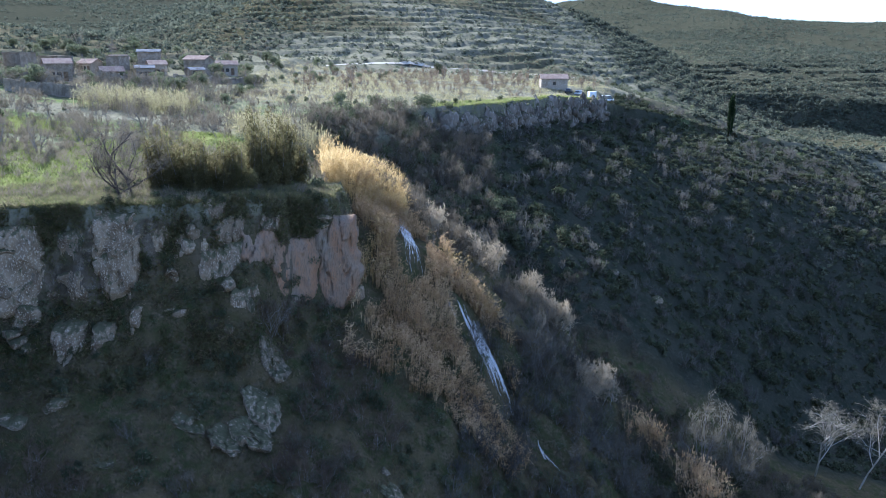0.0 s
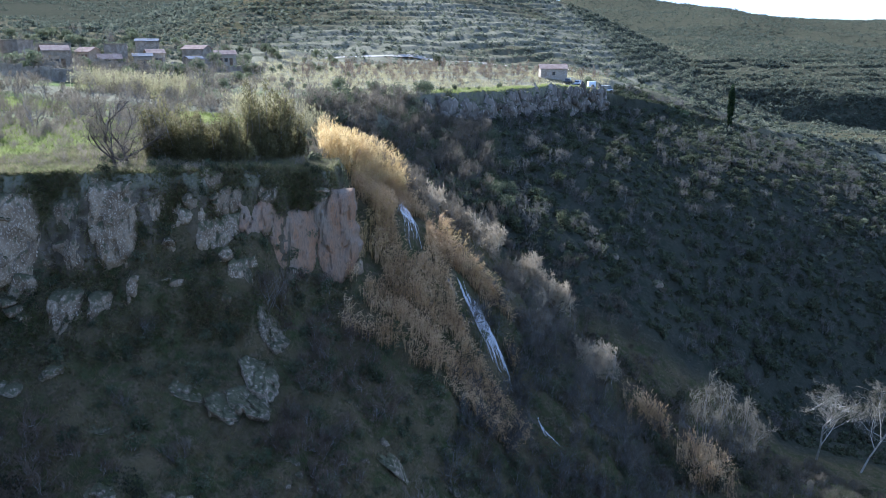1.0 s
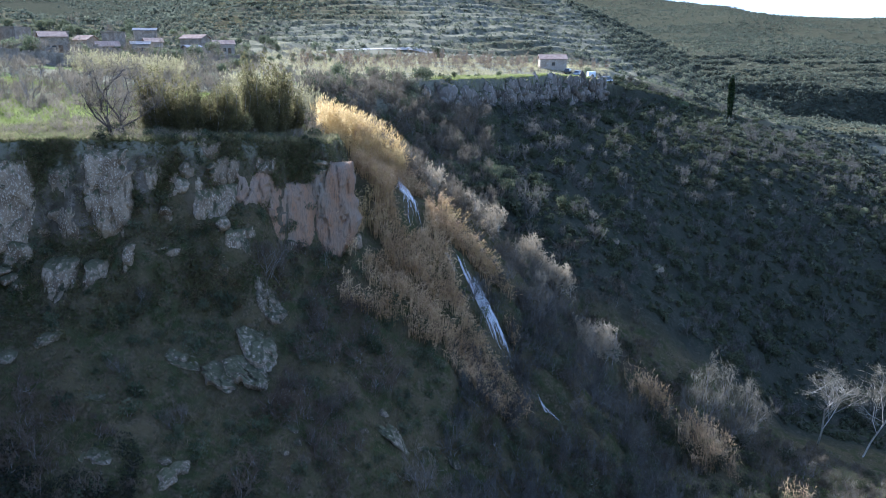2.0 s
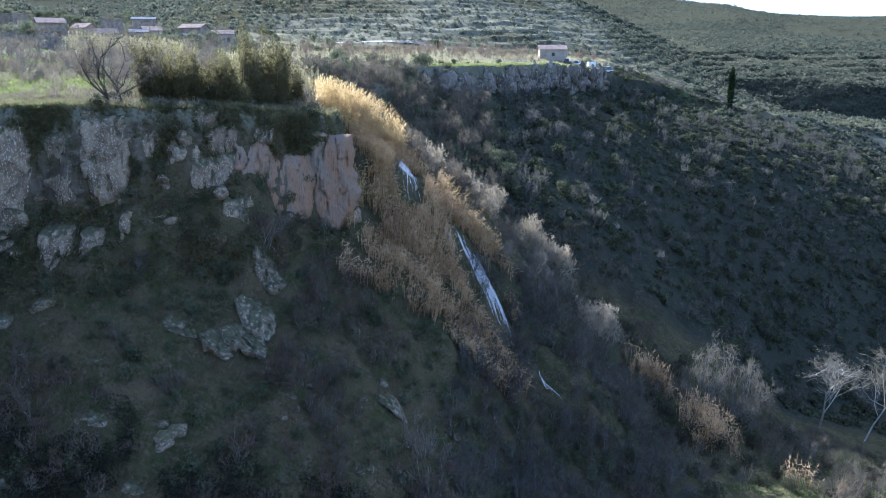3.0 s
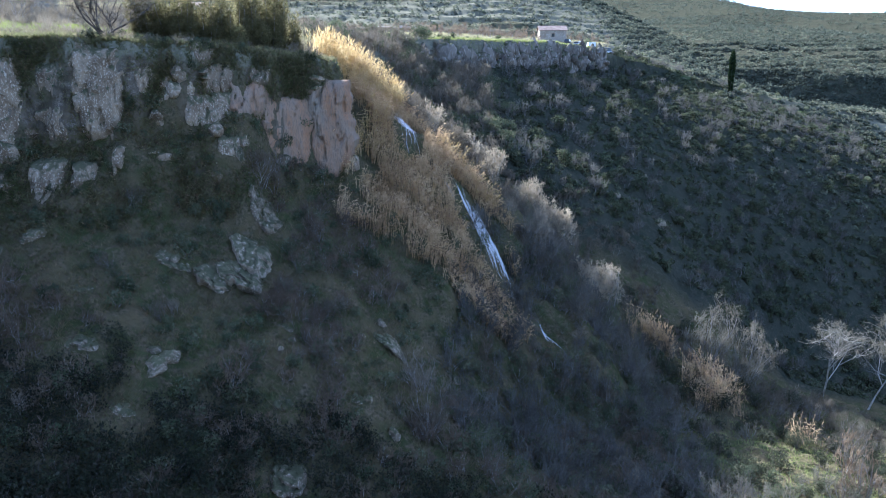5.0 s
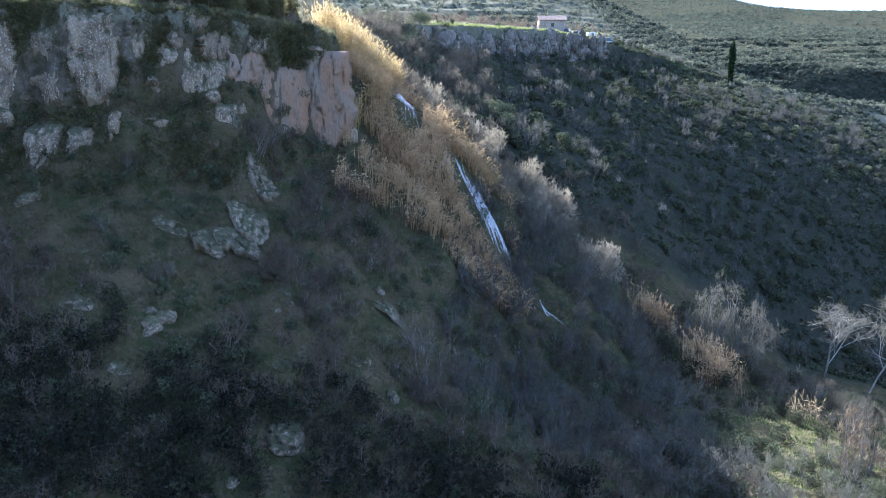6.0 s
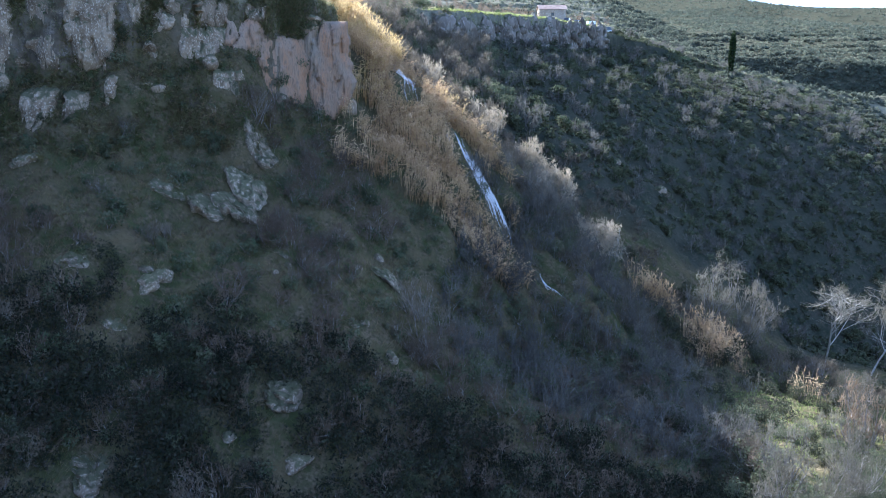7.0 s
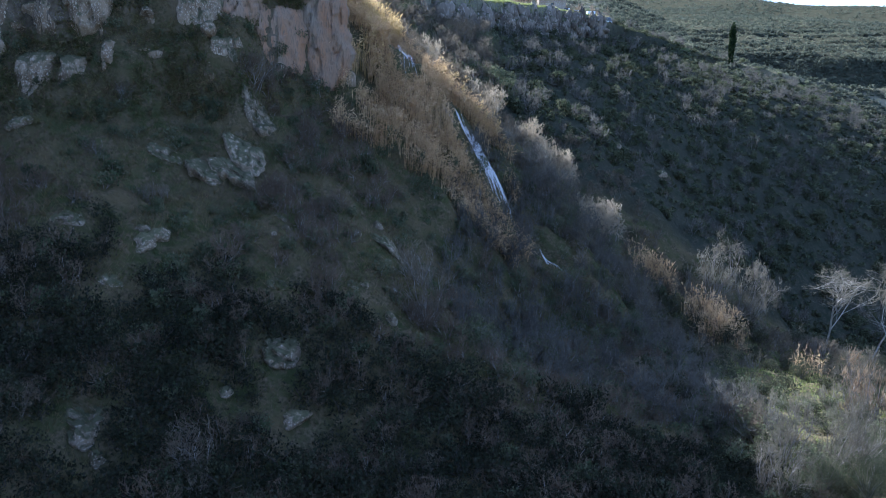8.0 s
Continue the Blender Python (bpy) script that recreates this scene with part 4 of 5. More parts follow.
def hanging(rs, pts, per, length, width, down):
    p = np.repeat(pts, per, 0)
    n = len(p)
    p = p + rs.normal(0, 0.22, (n, 3)) * np.array([1, 0.4, 1])
    ln = length * rs.uniform(0.5, 1.3, (n, 1))
    tip = p + ln * unit(np.stack([rs.normal(0, 0.5, n), -rs.uniform(0.3, 1.0, n), rs.normal(down, 0.5, n)], 1))
    sd = unit(rs.normal(0, 1, (n, 3)) * np.array([1, 0.3, 0.6])) * width
    sp = Soup()
    sp.tris(p - sd, p + sd, tip)
    return sp


rs = np.random.RandomState(19)
stuff("cliff_herbs", hanging(rs, on_face(rs, 5200, 50, 65.8), 9, 0.5, 0.06, 0.2), "herb", "dark green herbs and ivy in the clefts of the cliff", "undergrowth")
stuff("brow_fringe", hanging(rs, on_face(rs, 4200, 60.5, 66.2), 9, 0.5, 0.05, 0.1), "brow_grass", "rank grass hanging over the brow of the cliff", "grass")
stuff("cliff_stalks", hanging(rs, on_face(rs, 700, 52, 65.5), 8, 0.7, 0.02, -0.2), "twig", "dry brown stalks hanging from the cliff", "undergrowth")

# ---- waterfalls ----
def waterfall(label, strands, seed):
    """Ribbons of white water that run down the face; each strand is x0, y0, x1, y1, width, threads."""
    rs = np.random.RandomState(seed)
    t = thing("waterfall", label, "waterfall", "waterfalls of the gully")
    for x0, y0, x1, y1, wide, threads in strands:
        for _ in range(threads):
            n = 26
            a = rs.uniform(0, 0.6) * rs.uniform(0, 1)
            s = np.linspace(a, min(1.0, a + rs.uniform(0.25, 0.75)), n)
            off = rs.uniform(-0.5, 0.5) * wide * (0.45 + 0.8 * s)
            wob = 0.22 * wide * fbm(s * 5 + rs.uniform(0, 30), s * 0 + rs.uniform(0, 30)) + 0.05 * vnoise(s * 20, rs.uniform(0, 40)) + rs.normal(0, 0.12) * wide * (s - a)
            x = x0 + s * (x1 - x0) + off + wob
            y = y0 + s * (y1 - y0)
            z = np.maximum.accumulate(ground_at(x, y)[::-1])[::-1] + 0.4 + rs.uniform(0, 0.25)
            w = rs.uniform(0.006, 0.026) * (1 + 0.7 * vnoise(s * 11, rs.uniform(0, 40)))
            c = np.stack([x, y, z], 1)
            side = np.stack([w, 0.2 * w, 0 * w], 1)
            i = np.arange(n - 1)
            sp = Soup()
            sp.add(np.concatenate([c - side, c + side]), np.concatenate([np.stack([i, i + n, i + n + 1], 1), np.stack([i, i + n + 1, i + 1], 1)]))
            part("strand", sp.mesh("strand"), "water", t)
    return t


waterfall("upper white cascade between the reeds", [(-5.9, 114.5, -4.1, 100.0, 1.9, 50), (-5.2, 109.0, -3.4, 96.6, 1.8, 46)], 1)
waterfall("main white waterfall in several strands over dark rock", [(4.3, 99.8, 8.0, 93.0, 2.2, 95), (2.0, 98.7, 6.2, 93.2, 0.8, 42), (3.2, 99.4, 7.2, 93.0, 2.6, 36), (0.4, 98.4, 1.9, 95.6, 0.3, 14), (4.6, 100.0, 8.3, 93.8, 0.4, 34), (3.3, 99.2, 7.1, 93.0, 0.5, 30)], 2)
waterfall("thin lower cascade among the bushes", [(11.6, 91.6, 13.2, 86.8, 0.4, 12), (12.2, 90.4, 14.2, 85.0, 0.6, 9)], 3)

# ---- reeds ----
rs = np.random.RandomState(21)


def in_gully(x, y, z):
    return (fbm(x * 0.25, y * 0.25) > -0.35) & (fbm(x * 0.7 + 3, y * 0.7) > -0.75 + 0.08 * np.maximum(0, 89 - y) + 0.12 * np.maximum(0, -9 - x)) & (np.hypot(x - 3.0 - (102 - y) * 0.36, (y - 94.8) * 0.56) > 3.8) & (np.hypot(x - 0.6 - (101 - y) * 0.4, (y - 98.6) * 0.3) > 0.8) & (np.hypot(x + 4.3, (y - 103) * 0.26) > 2.1) & (x < 9.5 - 0.02 * (y - 84) - 0.9 * np.maximum(0, y - 101.5)) & (y > 81) & (z > 38.5 - 5.5 * sstep(1, 5, x) + 3.0 * fbm(x * 0.35, y * 0.35 + 5))


def gold_zone(x, y, z):
    u = (y - 100) / 30
    return (y > 102 + 1.7 * (x + 13)) & (x > -20 + 0.16 * (130 - y)) & (x < -6.5 + 2.2 * (u < 0.75) * (1 - u)) & (z < 65.5) & (np.hypot(x + 4.6, (y - 107) * 0.3) > 2.4)


stuff("reed_bed", reeds(rs, spots(rs, 4600, (-21, -4, 101, 133), gold_zone), 3.6, (0.10, -0.10), 0.9), "gold", "dense golden dry reeds on the brow of the gully", "reeds")
stuff("reed_bed", reeds(rs, spots(rs, 8500, (-12, 9.5, 79, 117), in_gully), 2.7, (0.20, -0.42), 0.0, 0.5, 5, 0.13), "brown", "brown dead reeds hanging over the waterfall face", "reeds")
stuff("reed_bed", reeds(rs, np.vstack([spots(rs, 110, (-9.8, -6.5, 93, 102)), spots(rs, 60, (0, 4, 106, 110)), spots(rs, 60, (4, 8, 102, 106))]), 2.8, (0.15, -0.3), 0.7), "gold", "golden reeds along the edges of the gully", "reeds")
stuff("reed_bed", reeds(rs, np.vstack([spots(rs, 1300, (-66, -46, 143, 156)), spots(rs, 600, (-33, -25, 121, 136)), spots(rs, 200, (-24, -19, 128, 138))]), 3.6, (0, 0), 0.8), "straw", "yellow-green reeds on the plateau", "reeds")
stuff("reed_bed", reeds(rs, np.vstack([spots(rs, 480, (33, 41, 98, 106), lambda x, y, z: fbm(x * 0.5, y * 0.5) > -0.2), spots(rs, 260, (26.5, 32.5, 105, 109.5), lambda x, y, z: fbm(x * 0.5, y * 0.5) > -0.2), spots(rs, 40, (45, 49, 93, 97))]), 3.4, (0, 0), 0.9), "brown", "brown dry reeds in the foot of the ravine", "reeds")

# ---- plants ----
def off_rocks(x, y):
    """Away from the boulders and from the ground just before them."""
    ok = np.hypot(x - 12.8, (y - 87.4) * 0.6) > 2.2
    for bx, by, w, h in BLOCKS:
        ok &= ~((np.abs(x - bx) < w / 2 + 0.7) & (y > by - 1.6 - 0.6 * h) & (y < by + 0.8))
    return ok



bare_shrubs = Kind([leafless("bare_shrub", "leafless grey shrub with a mass of fine twigs", "shrub", 40 + i, height=2.4, width=3.0, stems=7, trunk_r=0.035, kids=4, levels=4, wooden=1, tip=0.013) for i in range(4)], "leafless shrubs of the hillside")
def off_spur(x, y, gap):
    """Away from the crest of the spur."""
    return np.min([seg(x, y, a, b)[1] for a, b in zip(SPUR, SPUR[1:])], 0) > gap


pale_shrubs = Kind([leafless("pale_shrub", "leafless shrub on the spur, sunshine lightened into its twigs", "shrub", 50 + i, "sunlit_twig", "pale_bark", height=2.4, width=3.4, stems=8, trunk_r=0.03, kids=5, levels=4, wooden=1) for i in range(3)], "pale shrubs on the spur")
bare_trees = Kind([leafless("bare_tree", "leafless grey fruit tree with a rounded crown", "tree", 60 + i, height=5.4, width=5.2, stems=1 + i % 2, trunk_r=0.14, levels=5, kids=4, shrink=0.74, wooden=2, tip=0.016) for i in range(3)], "leafless trees of the plateau")
rust_trees = Kind([leafless("orchard_tree", "leafless brownish orchard tree on the plateau", "tree", 70 + i, "rust_twig", height=4.2, width=3.6, stems=3, trunk_r=0.09, kids=4, wooden=1, tip=0.024) for i in range(3)], "orchard trees")
tall_trees = Kind([leafless("plane_tree", "tall leafless tree with pale bark", "tree", i, "ash_twig", "pale_bark", height=19, width=19, stems=1, trunk_r=0.26, first=1.5, levels=6, kids=4, angle=0.5, shrink=0.75, up=0.42, wooden=4, tip=0.024) for i in (82, 253)], "tall trees in the ravine")
def evergreen(seed):
    """A young evergreen of several upright plumes."""
    rs = np.random.RandomState(seed)
    t = thing("evergreen_tree", "dark olive-green evergreen on the cliff's brow", "tree")
    wood, blobs = Soup(), []
    for _ in range(10):
        az, rr, top = rs.uniform(0, 6.283), rs.uniform(0.2, 2.1), rs.uniform(2.4, 7.0)
        c = np.array([rr * math.cos(az), rr * math.sin(az)])
        tube(wood, [(0.1 * c[0], 0.1 * c[1], -0.3), (0.7 * c[0], 0.7 * c[1], top * 0.4), (c[0], c[1], top * 0.9)], [0.09, 0.06, 0.02], 4)
        for z in np.linspace(0.16, 0.94, 6):
            blobs.append((c[0] * (0.5 + 0.6 * z) + rs.normal(0, 0.12), c[1] * (0.5 + 0.6 * z) + rs.normal(0, 0.12), z * top, 0.92 * (1.22 - 0.88 * z) * rs.uniform(0.7, 1.3), 1.3))
    part("trunk", wood.mesh("trunk"), "bark", t)
    part("foliage", leaves(rs, blobs, 12000, 0.22, 0.45, 0.6, 1.0).mesh("foliage"), "leaf", t)
    return t


feathery = Kind([leafless("willow_tree", "feathery grey leafless willow in the ravine", "tree", 84 + i, "ash_twig", height=8.5, width=8.5, stems=3, trunk_r=0.13, levels=6, kids=4, shrink=0.75, wooden=3, tip=0.013) for i in range(2)], "willows in the ravine")
hedge = Kind([evergreen(90 + i) for i in range(4)], "evergreens on the brow")
scrub = Kind([bush("evergreen_bush", "dark green evergreen bush on the slope", "bush", 100 + i, "scrub", 2.6, 1.9, 520, 0.30, 0, 6) for i in range(4)], "evergreen bushes of the hillside")
olives = Kind([bush("olive_tree", "grey-green olive tree with a round crown", "tree", 110 + i, "olive", 4.2, 3.8, 900, 0.34, 0.9, 7) for i in range(3)], "olive trees")
grey_green = Kind([bush("willow_bush", "grey-green willow bush in the foot of the ravine", "bush", 120 + i, "willow", 4.6, 4.0, 15000, 0.075, 0, 16) for i in range(3)], "willow bushes in the ravine")

rs, srs = np.random.RandomState(31), np.random.RandomState(77)
# the brow of the near plateau
hedge.scatter(rs, [(-29.4, 83.2), (-27.6, 84.4), (-25.8, 83.6), (-24.0, 85.2), (-22.3, 86.4), (-28.4, 86.8), (-25.0, 87.6), (-22.0, 88.6), (-20.8, 90.5), (-19.6, 93.4)], 0.75, 1.2)
hedge.scatter(rs, [(-19.6, 97.2), (-20.6, 95.8), (-18.9, 99.6), (-21.4, 93.0)], 1.1, 1.35)
Kind([leafless("old_tree", "gnarled dark leafless tree at the cliff's edge", "tree", 66, "twig", "old_bark", height=7.4, width=8.6, stems=2, trunk_r=0.22, first=0.7, levels=6, kids=4, angle=0.65, shrink=0.75, spread=0.5, wooden=3, tip=0.012)], "trees at the edge").scatter(rs, [(-31.2, 79.4)], 1.0, 1.01)
bare_trees.scatter(rs, np.vstack([[(-39, 98), (-43, 103), (-34, 101), (-33, 93)], spots(rs, 60, (-75, -18, 94, 165), lambda x, y, z: (z > 64) & (fbm(x * 0.07 + 7, y * 0.07) > -0.1), 3.0)]), 0.6, 1.0)
bare_shrubs.scatter(rs, np.vstack([spots(rs, 70, (-75, -15, 90, 150), lambda x, y, z: (z > 63.5) & (fbm(x * 0.07 + 7, y * 0.07) > -0.05), 1.8)]), 0.7, 1.4)
scrub.scatter(rs, spots(rs, 50, (-80, -14, 78, 200), lambda x, y, z: z > 63.5, 3.0), 0.4, 0.9)
scrub.scatter(rs, spots(rs, 90, (-46, -13, 72, 93), lambda x, y, z: (z > 63.2) & (z < 66.0), 0.6), 0.3, 0.65)
# far plateau
rust_trees.scatter(rs, spots(rs, 290, (-45, 62, 205, 322), lambda x, y, z: (z > 65) & (x < 0.55 * (y - 185)) & (np.hypot(x - 37, y - 268) > 11) & (np.hypot(x - 40, y - 258) > 8), 2.4), 0.6, 1.05)
olives.scatter(rs, np.vstack([[(-18, 172), (-15, 178), (-22, 176), (-12, 190), (-4, 318), (48, 268)], spots(rs, 90, (-140, -20, 165, 330), lambda x, y, z: z > 66, 4.0)]), 0.5, 0.95)
scrub.scatter(rs, [(3, 196), (6.5, 200), (9, 203), (13, 210), (15, 213), (20, 222), (0, 193), (26, 232)], 0.7, 1.0)
# the far side of the ravine
far = lambda x, y, z: (z < 64) & off_spur(x, y, 6.0) & (y > 128 + 0.12 * x) & (fbm(x * 0.04 + 3, y * 0.04) > -0.35)
scrub.scatter(rs, spots(rs, 60, (-2, 90, 126, 190), far, 2.2), 0.7, 1.4)
bare_shrubs.scatter(rs, spots(rs, 26, (-6, 90, 126, 190), far, 2.2), 0.6, 1.1)
joined("ravine_bushes", [bush_soups(srs, 2.6, 1.9, 320, 0.36, 0, 6) for _ in range(6)], rs, spots(rs, 460, (-2, 170, 126, 300), far, 1.5), 0.6, 1.5, ("bark", "scrub"), "dark evergreen bushes covering the ravine's far side")
joined("ravine_shrubs", [branching(srs, 2.4, 3.2, 4, 0.04, levels=3, kids=5, wooden=0, tip=0.026) for _ in range(5)], rs, spots(rs, 720, (-6, 170, 126, 300), far, 1.2), 0.6, 1.6, ("bark", "ravine_twig"), "grey leafless shrubs covering the ravine's far side")
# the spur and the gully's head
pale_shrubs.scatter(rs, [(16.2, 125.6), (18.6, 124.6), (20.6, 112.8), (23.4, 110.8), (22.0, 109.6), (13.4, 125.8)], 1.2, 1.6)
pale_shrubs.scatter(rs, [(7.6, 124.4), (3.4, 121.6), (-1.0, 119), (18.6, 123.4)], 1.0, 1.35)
joined("gully_shrubs", [branching(srs, 2.4, 2.8, 5, 0.035, levels=3, kids=5, wooden=0, tip=0.02) for _ in range(6)], rs, spots(rs, 300, (-26, 10, 118, 190), lambda x, y, z: (z > 44) & (z < 67) & off_spur(x, y, 3) & ((x > -13) | (y > 142)), 1.2), 0.9, 1.9, ("bark", "twig"), "grey leafless shrubs crowding the head of the gully")
joined("gully_bushes", [bush_soups(srs, 2.8, 2.0, 500, 0.2, 0, 7) for _ in range(5)], rs, spots(rs, 150, (-26, 14, 142, 190), lambda x, y, z: z < 67.5, 1.4), 0.8, 1.6, ("bark", "scrub"), "dark evergreen bushes at the head of the gully")
bare_shrubs.scatter(rs, spots(rs, 40, (-3, 13, 101, 122), lambda x, y, z: (y > 101 + 0.6 * (8 - x)) & (z > 38), 1.2), 0.6, 1.05)
bare_shrubs.scatter(rs, spots(rs, 48, (9, 34, 82, 124), lambda x, y, z: (z < 44) & off_rocks(x, y) & off_spur(x, y, 4.0) & (np.hypot(x - 15, y - 115.5) > 5), 1.7), 0.8, 1.4)
scrub.scatter(rs, spots(rs, 36, (9, 34, 82, 124), lambda x, y, z: (z < 44) & off_rocks(x, y) & off_spur(x, y, 2.5), 1.7), 0.7, 1.3)
scrub.scatter(rs, spots(rs, 55, (-46, -9, 64, 90), lambda x, y, z: (z > 50) & (z < 64), 1.0), 0.35, 0.75)
joined("spur_brush", [branching(srs, 1.6, 2.2, 5, 0.025, levels=3, kids=5, wooden=0, tip=0.015) for _ in range(5)], rs, spots(rs, 460, (4, 74, 96, 140), lambda x, y, z: (z < 44) & (y > 94 + 0.1 * x) & (np.min([seg(x, y, a, b)[1] for a, b in zip(SPUR, SPUR[1:])], 0) < 17), 1.0), 0.6, 1.6, ("bark", "twig"), "low leafless brush along the crest of the spur")
stuff("spur_grass", blades(rs, spots(rs, 1500, (4, 60, 96, 132), lambda x, y, z: (z < 44) & (np.min([seg(x, y, a, b)[1] for a, b in zip(SPUR, SPUR[1:])], 0) < 4)), 6, 0.5, 0.04, 0.7, 0.3), "brow_grass", "rank dry grass along the crest of the spur", "grass")
# the near slope
low = lambda x, y, z: off_rocks(x, y) & (z < 52) & (fbm(x * 0.1, y * 0.1 + 30) > -0.3) & (np.abs(x + 9) + np.abs(y - 44) > 4)
scrub.scatter(rs, spots(rs, 95, (-42, 22, 38, 82), low, 1.5), 0.4, 1.0)
bare_shrubs.scatter(rs, np.vstack([[(-2.0, 57.5), (-0.5, 58.8), (-2.4, 44.5), (-0.6, 45), (17.5, 65), (18.8, 66.5), (-11, 58)], spots(rs, 26, (-40, 22, 38, 80), low, 1.8)]), 0.6, 1.15)
joined("slope_shrubs", [branching(srs, 1.5, 2.1, 5, 0.02, levels=3, kids=5, wooden=0, tip=0.013) for _ in range(6)], rs, spots(rs, 680, (-44, 26, 37, 86), lambda x, y, z: off_rocks(x, y) & (z < 54) & (fbm(x * 0.09 + 2, y * 0.09) > 0.12 - 0.6 * np.maximum(sstep(60, 50, y), sstep(-2, 8, x))), 0.7), 0.5, 1.6, ("bark", "dark_twig"), "low dark leafless brush on the shaded slope")
joined("gully_side_shrubs", [branching(srs, 2.2, 2.8, 5, 0.03, levels=3, kids=5, wooden=0, tip=0.016) for _ in range(6)], rs, spots(rs, 300, (1, 28, 58, 122), lambda x, y, z: off_rocks(x, y) & (z < 44) & off_spur(x, y, 2) & (fbm(x * 0.2, y * 0.2 + 3) > -0.25) & (np.hypot(x - 7 - 0.4 * (94 - y), (y - 91) * 0.3) > 2.2), 1.1), 0.5, 1.8, ("bark", "ravine_twig"), "grey leafless shrubs crowding the gully below the falls")
joined("gully_side_bushes", [bush_soups(srs, 2.4, 2.0, 620, 0.13, 0, 8) for _ in range(5)], rs, spots(rs, 150, (2, 28, 58, 118), lambda x, y, z: off_rocks(x, y) & (z < 42) & (np.hypot(x - 7 - 0.4 * (94 - y), (y - 91) * 0.3) > 2.4), 1.6), 0.5, 1.4, ("bark", "scrub"), "grey-green evergreen bushes in the gully below the falls")
joined("slope_bushes", [bush_soups(srs, 1.5, 1.0, 330, 0.14, 0, 6) for _ in range(6)], rs, spots(rs, 700, (-44, 26, 37, 90), lambda x, y, z: off_rocks(x, y) & (z < 63) & (fbm(x * 0.09 + 9, y * 0.09) > -0.25), 0.8), 0.5, 1.5, ("bark", "scrub"), "low dark evergreen brush on the shaded slope")
joined("slope_brambles", [bush_soups(srs, 2.5, 1.3, 360, 0.15, 0, 8) for _ in range(6)], rs, spots(rs, 820, (-36, 24, 34, 64), lambda x, y, z: off_rocks(x, y) & (fbm(x * 0.12 + 19, y * 0.12) > -0.3 - sstep(52, 44, y)) & (y < 54 + 5 * fbm(x * 0.1, y * 0.1) - 0.05 * x), 0.9), 0.6, 1.5, ("old_bark", "bramble"), "dense bramble thicket on the lower slope, deep shade put into its colour")
joined("plateau_shrubs", [branching(srs, 1.8, 2.0, 4, 0.03, levels=3, kids=5, wooden=0, tip=0.018) for _ in range(5)], rs, spots(rs, 420, (-85, -14, 80, 200), lambda x, y, z: (z > 63.5) & (fbm(x * 0.13 + 4, y * 0.13) < 0.12) & (y > 82 + 0.25 * (x + 40)), 1.2), 0.5, 1.5, ("bark", "twig"), "low grey brush scattered over the plateau")
joined("foot_shrubs", [branching(srs, 2.3, 2.8, 5, 0.035, levels=3, kids=5, wooden=0, tip=0.016) for _ in range(5)], rs, spots(rs, 100, (18, 75, 48, 118), lambda x, y, z: np.hypot(x - 43, y - 83) > 5, 1.6), 0.6, 1.3, ("bark", "ash_twig"), "leafless ash-grey brush in the foot of the ravine")
joined("foot_bushes", [bush_soups(srs, 2.4, 1.9, 700, 0.15, 0, 6) for _ in range(5)], rs, spots(rs, 170, (20, 75, 46, 122), lambda x, y, z: np.hypot(x - 43, y - 80) > 4, 1.4), 0.6, 1.5, ("bark", "willow"), "grey-green bushes in the foot of the ravine")
joined("low_willows", [bush_soups(srs, 2.2, 1.7, 700, 0.13, 0, 7) for _ in range(5)], rs, spots(rs, 70, (21, 52, 46, 80), lambda x, y, z: (np.hypot(x - 43, y - 83) > 5) & (fbm(x * 0.15, y * 0.15 + 8) > -0.2), 1.3), 0.6, 1.5, ("bark", "scrub"), "low dark green bushes at the foot of the ravine")
bare_shrubs.scatter(rs, [(-17.6, face_y(-17.6, 52.5)), (-14.2, 40.2), (-1.5, 58), (17.2, 65.5)], 1.7, 2.0)
# the foot of the ravine
tall_trees.scatter(rs, [(68.2, 131), (74.3, 130.5), (86, 140)], 0.95, 1.05)
feathery.scatter(rs, [(39.5, 109.5), (44.4, 110.2)], 1.1, 1.2)
feathery.scatter(rs, [(24.9, 94.2)], 0.7, 0.75)
bare_shrubs.scatter(rs, [(26.1, 62.2)], 1.3, 1.35)
bare_shrubs.scatter(rs, [(-1.0, 63.4), (0.9, 62.4), (-1.8, 61.6)], 1.6, 2.0)
bare_shrubs.scatter(rs, [(27.5, 63.5), (25.4, 61.2), (26.6, 60.0)], 1.0, 1.3)
bare_trees.scatter(rs, [(52.6, 104.2), (55, 107)], 0.75, 0.9)
bare_shrubs.scatter(rs, [(53, 109), (56, 112), (47, 103)], 1.0, 1.4)
feathery.scatter(rs, [(24.5, 51.0), (28.5, 52.5), (32.0, 54.5), (22.5, 47.5), (37.5, 66), (49, 88)], 0.42, 0.55)
rust_trees.scatter(rs, [(44.4, 78.5), (46.5, 80.5), (43.5, 76)], 1.3, 1.6)
grey_green.scatter(rs, [(30, 50), (35, 58), (48, 100), (44, 104), (57, 104), (45, 92), (55, 94), (60, 108), (50, 84), (54, 80), (33.5, 53), (41, 66), (27.2, 50.2), (30.6, 53.6), (24.2, 48.4), (36, 62)], 0.7, 1.1)
rust_trees.scatter(rs, [(45, 76.5), (47.5, 78), (48, 74), (52, 92)], 1.0, 1.3)
joined("meadow_weeds", [branching(srs, 0.9, 1.1, 5, 0.015, levels=2, kids=6, wooden=0) for _ in range(4)], rs, spots(rs, 700, (-66, -24, 76, 112), lambda x, y, z: (z > 64) & (fbm(x * 0.15, y * 0.15 + 4) > -0.3), 0.7), 0.6, 1.7, ("bark", "twig"), "dry weeds in the meadow by the edge")
scrub.scatter(rs, [(-2, 322)], 2.1, 2.2)
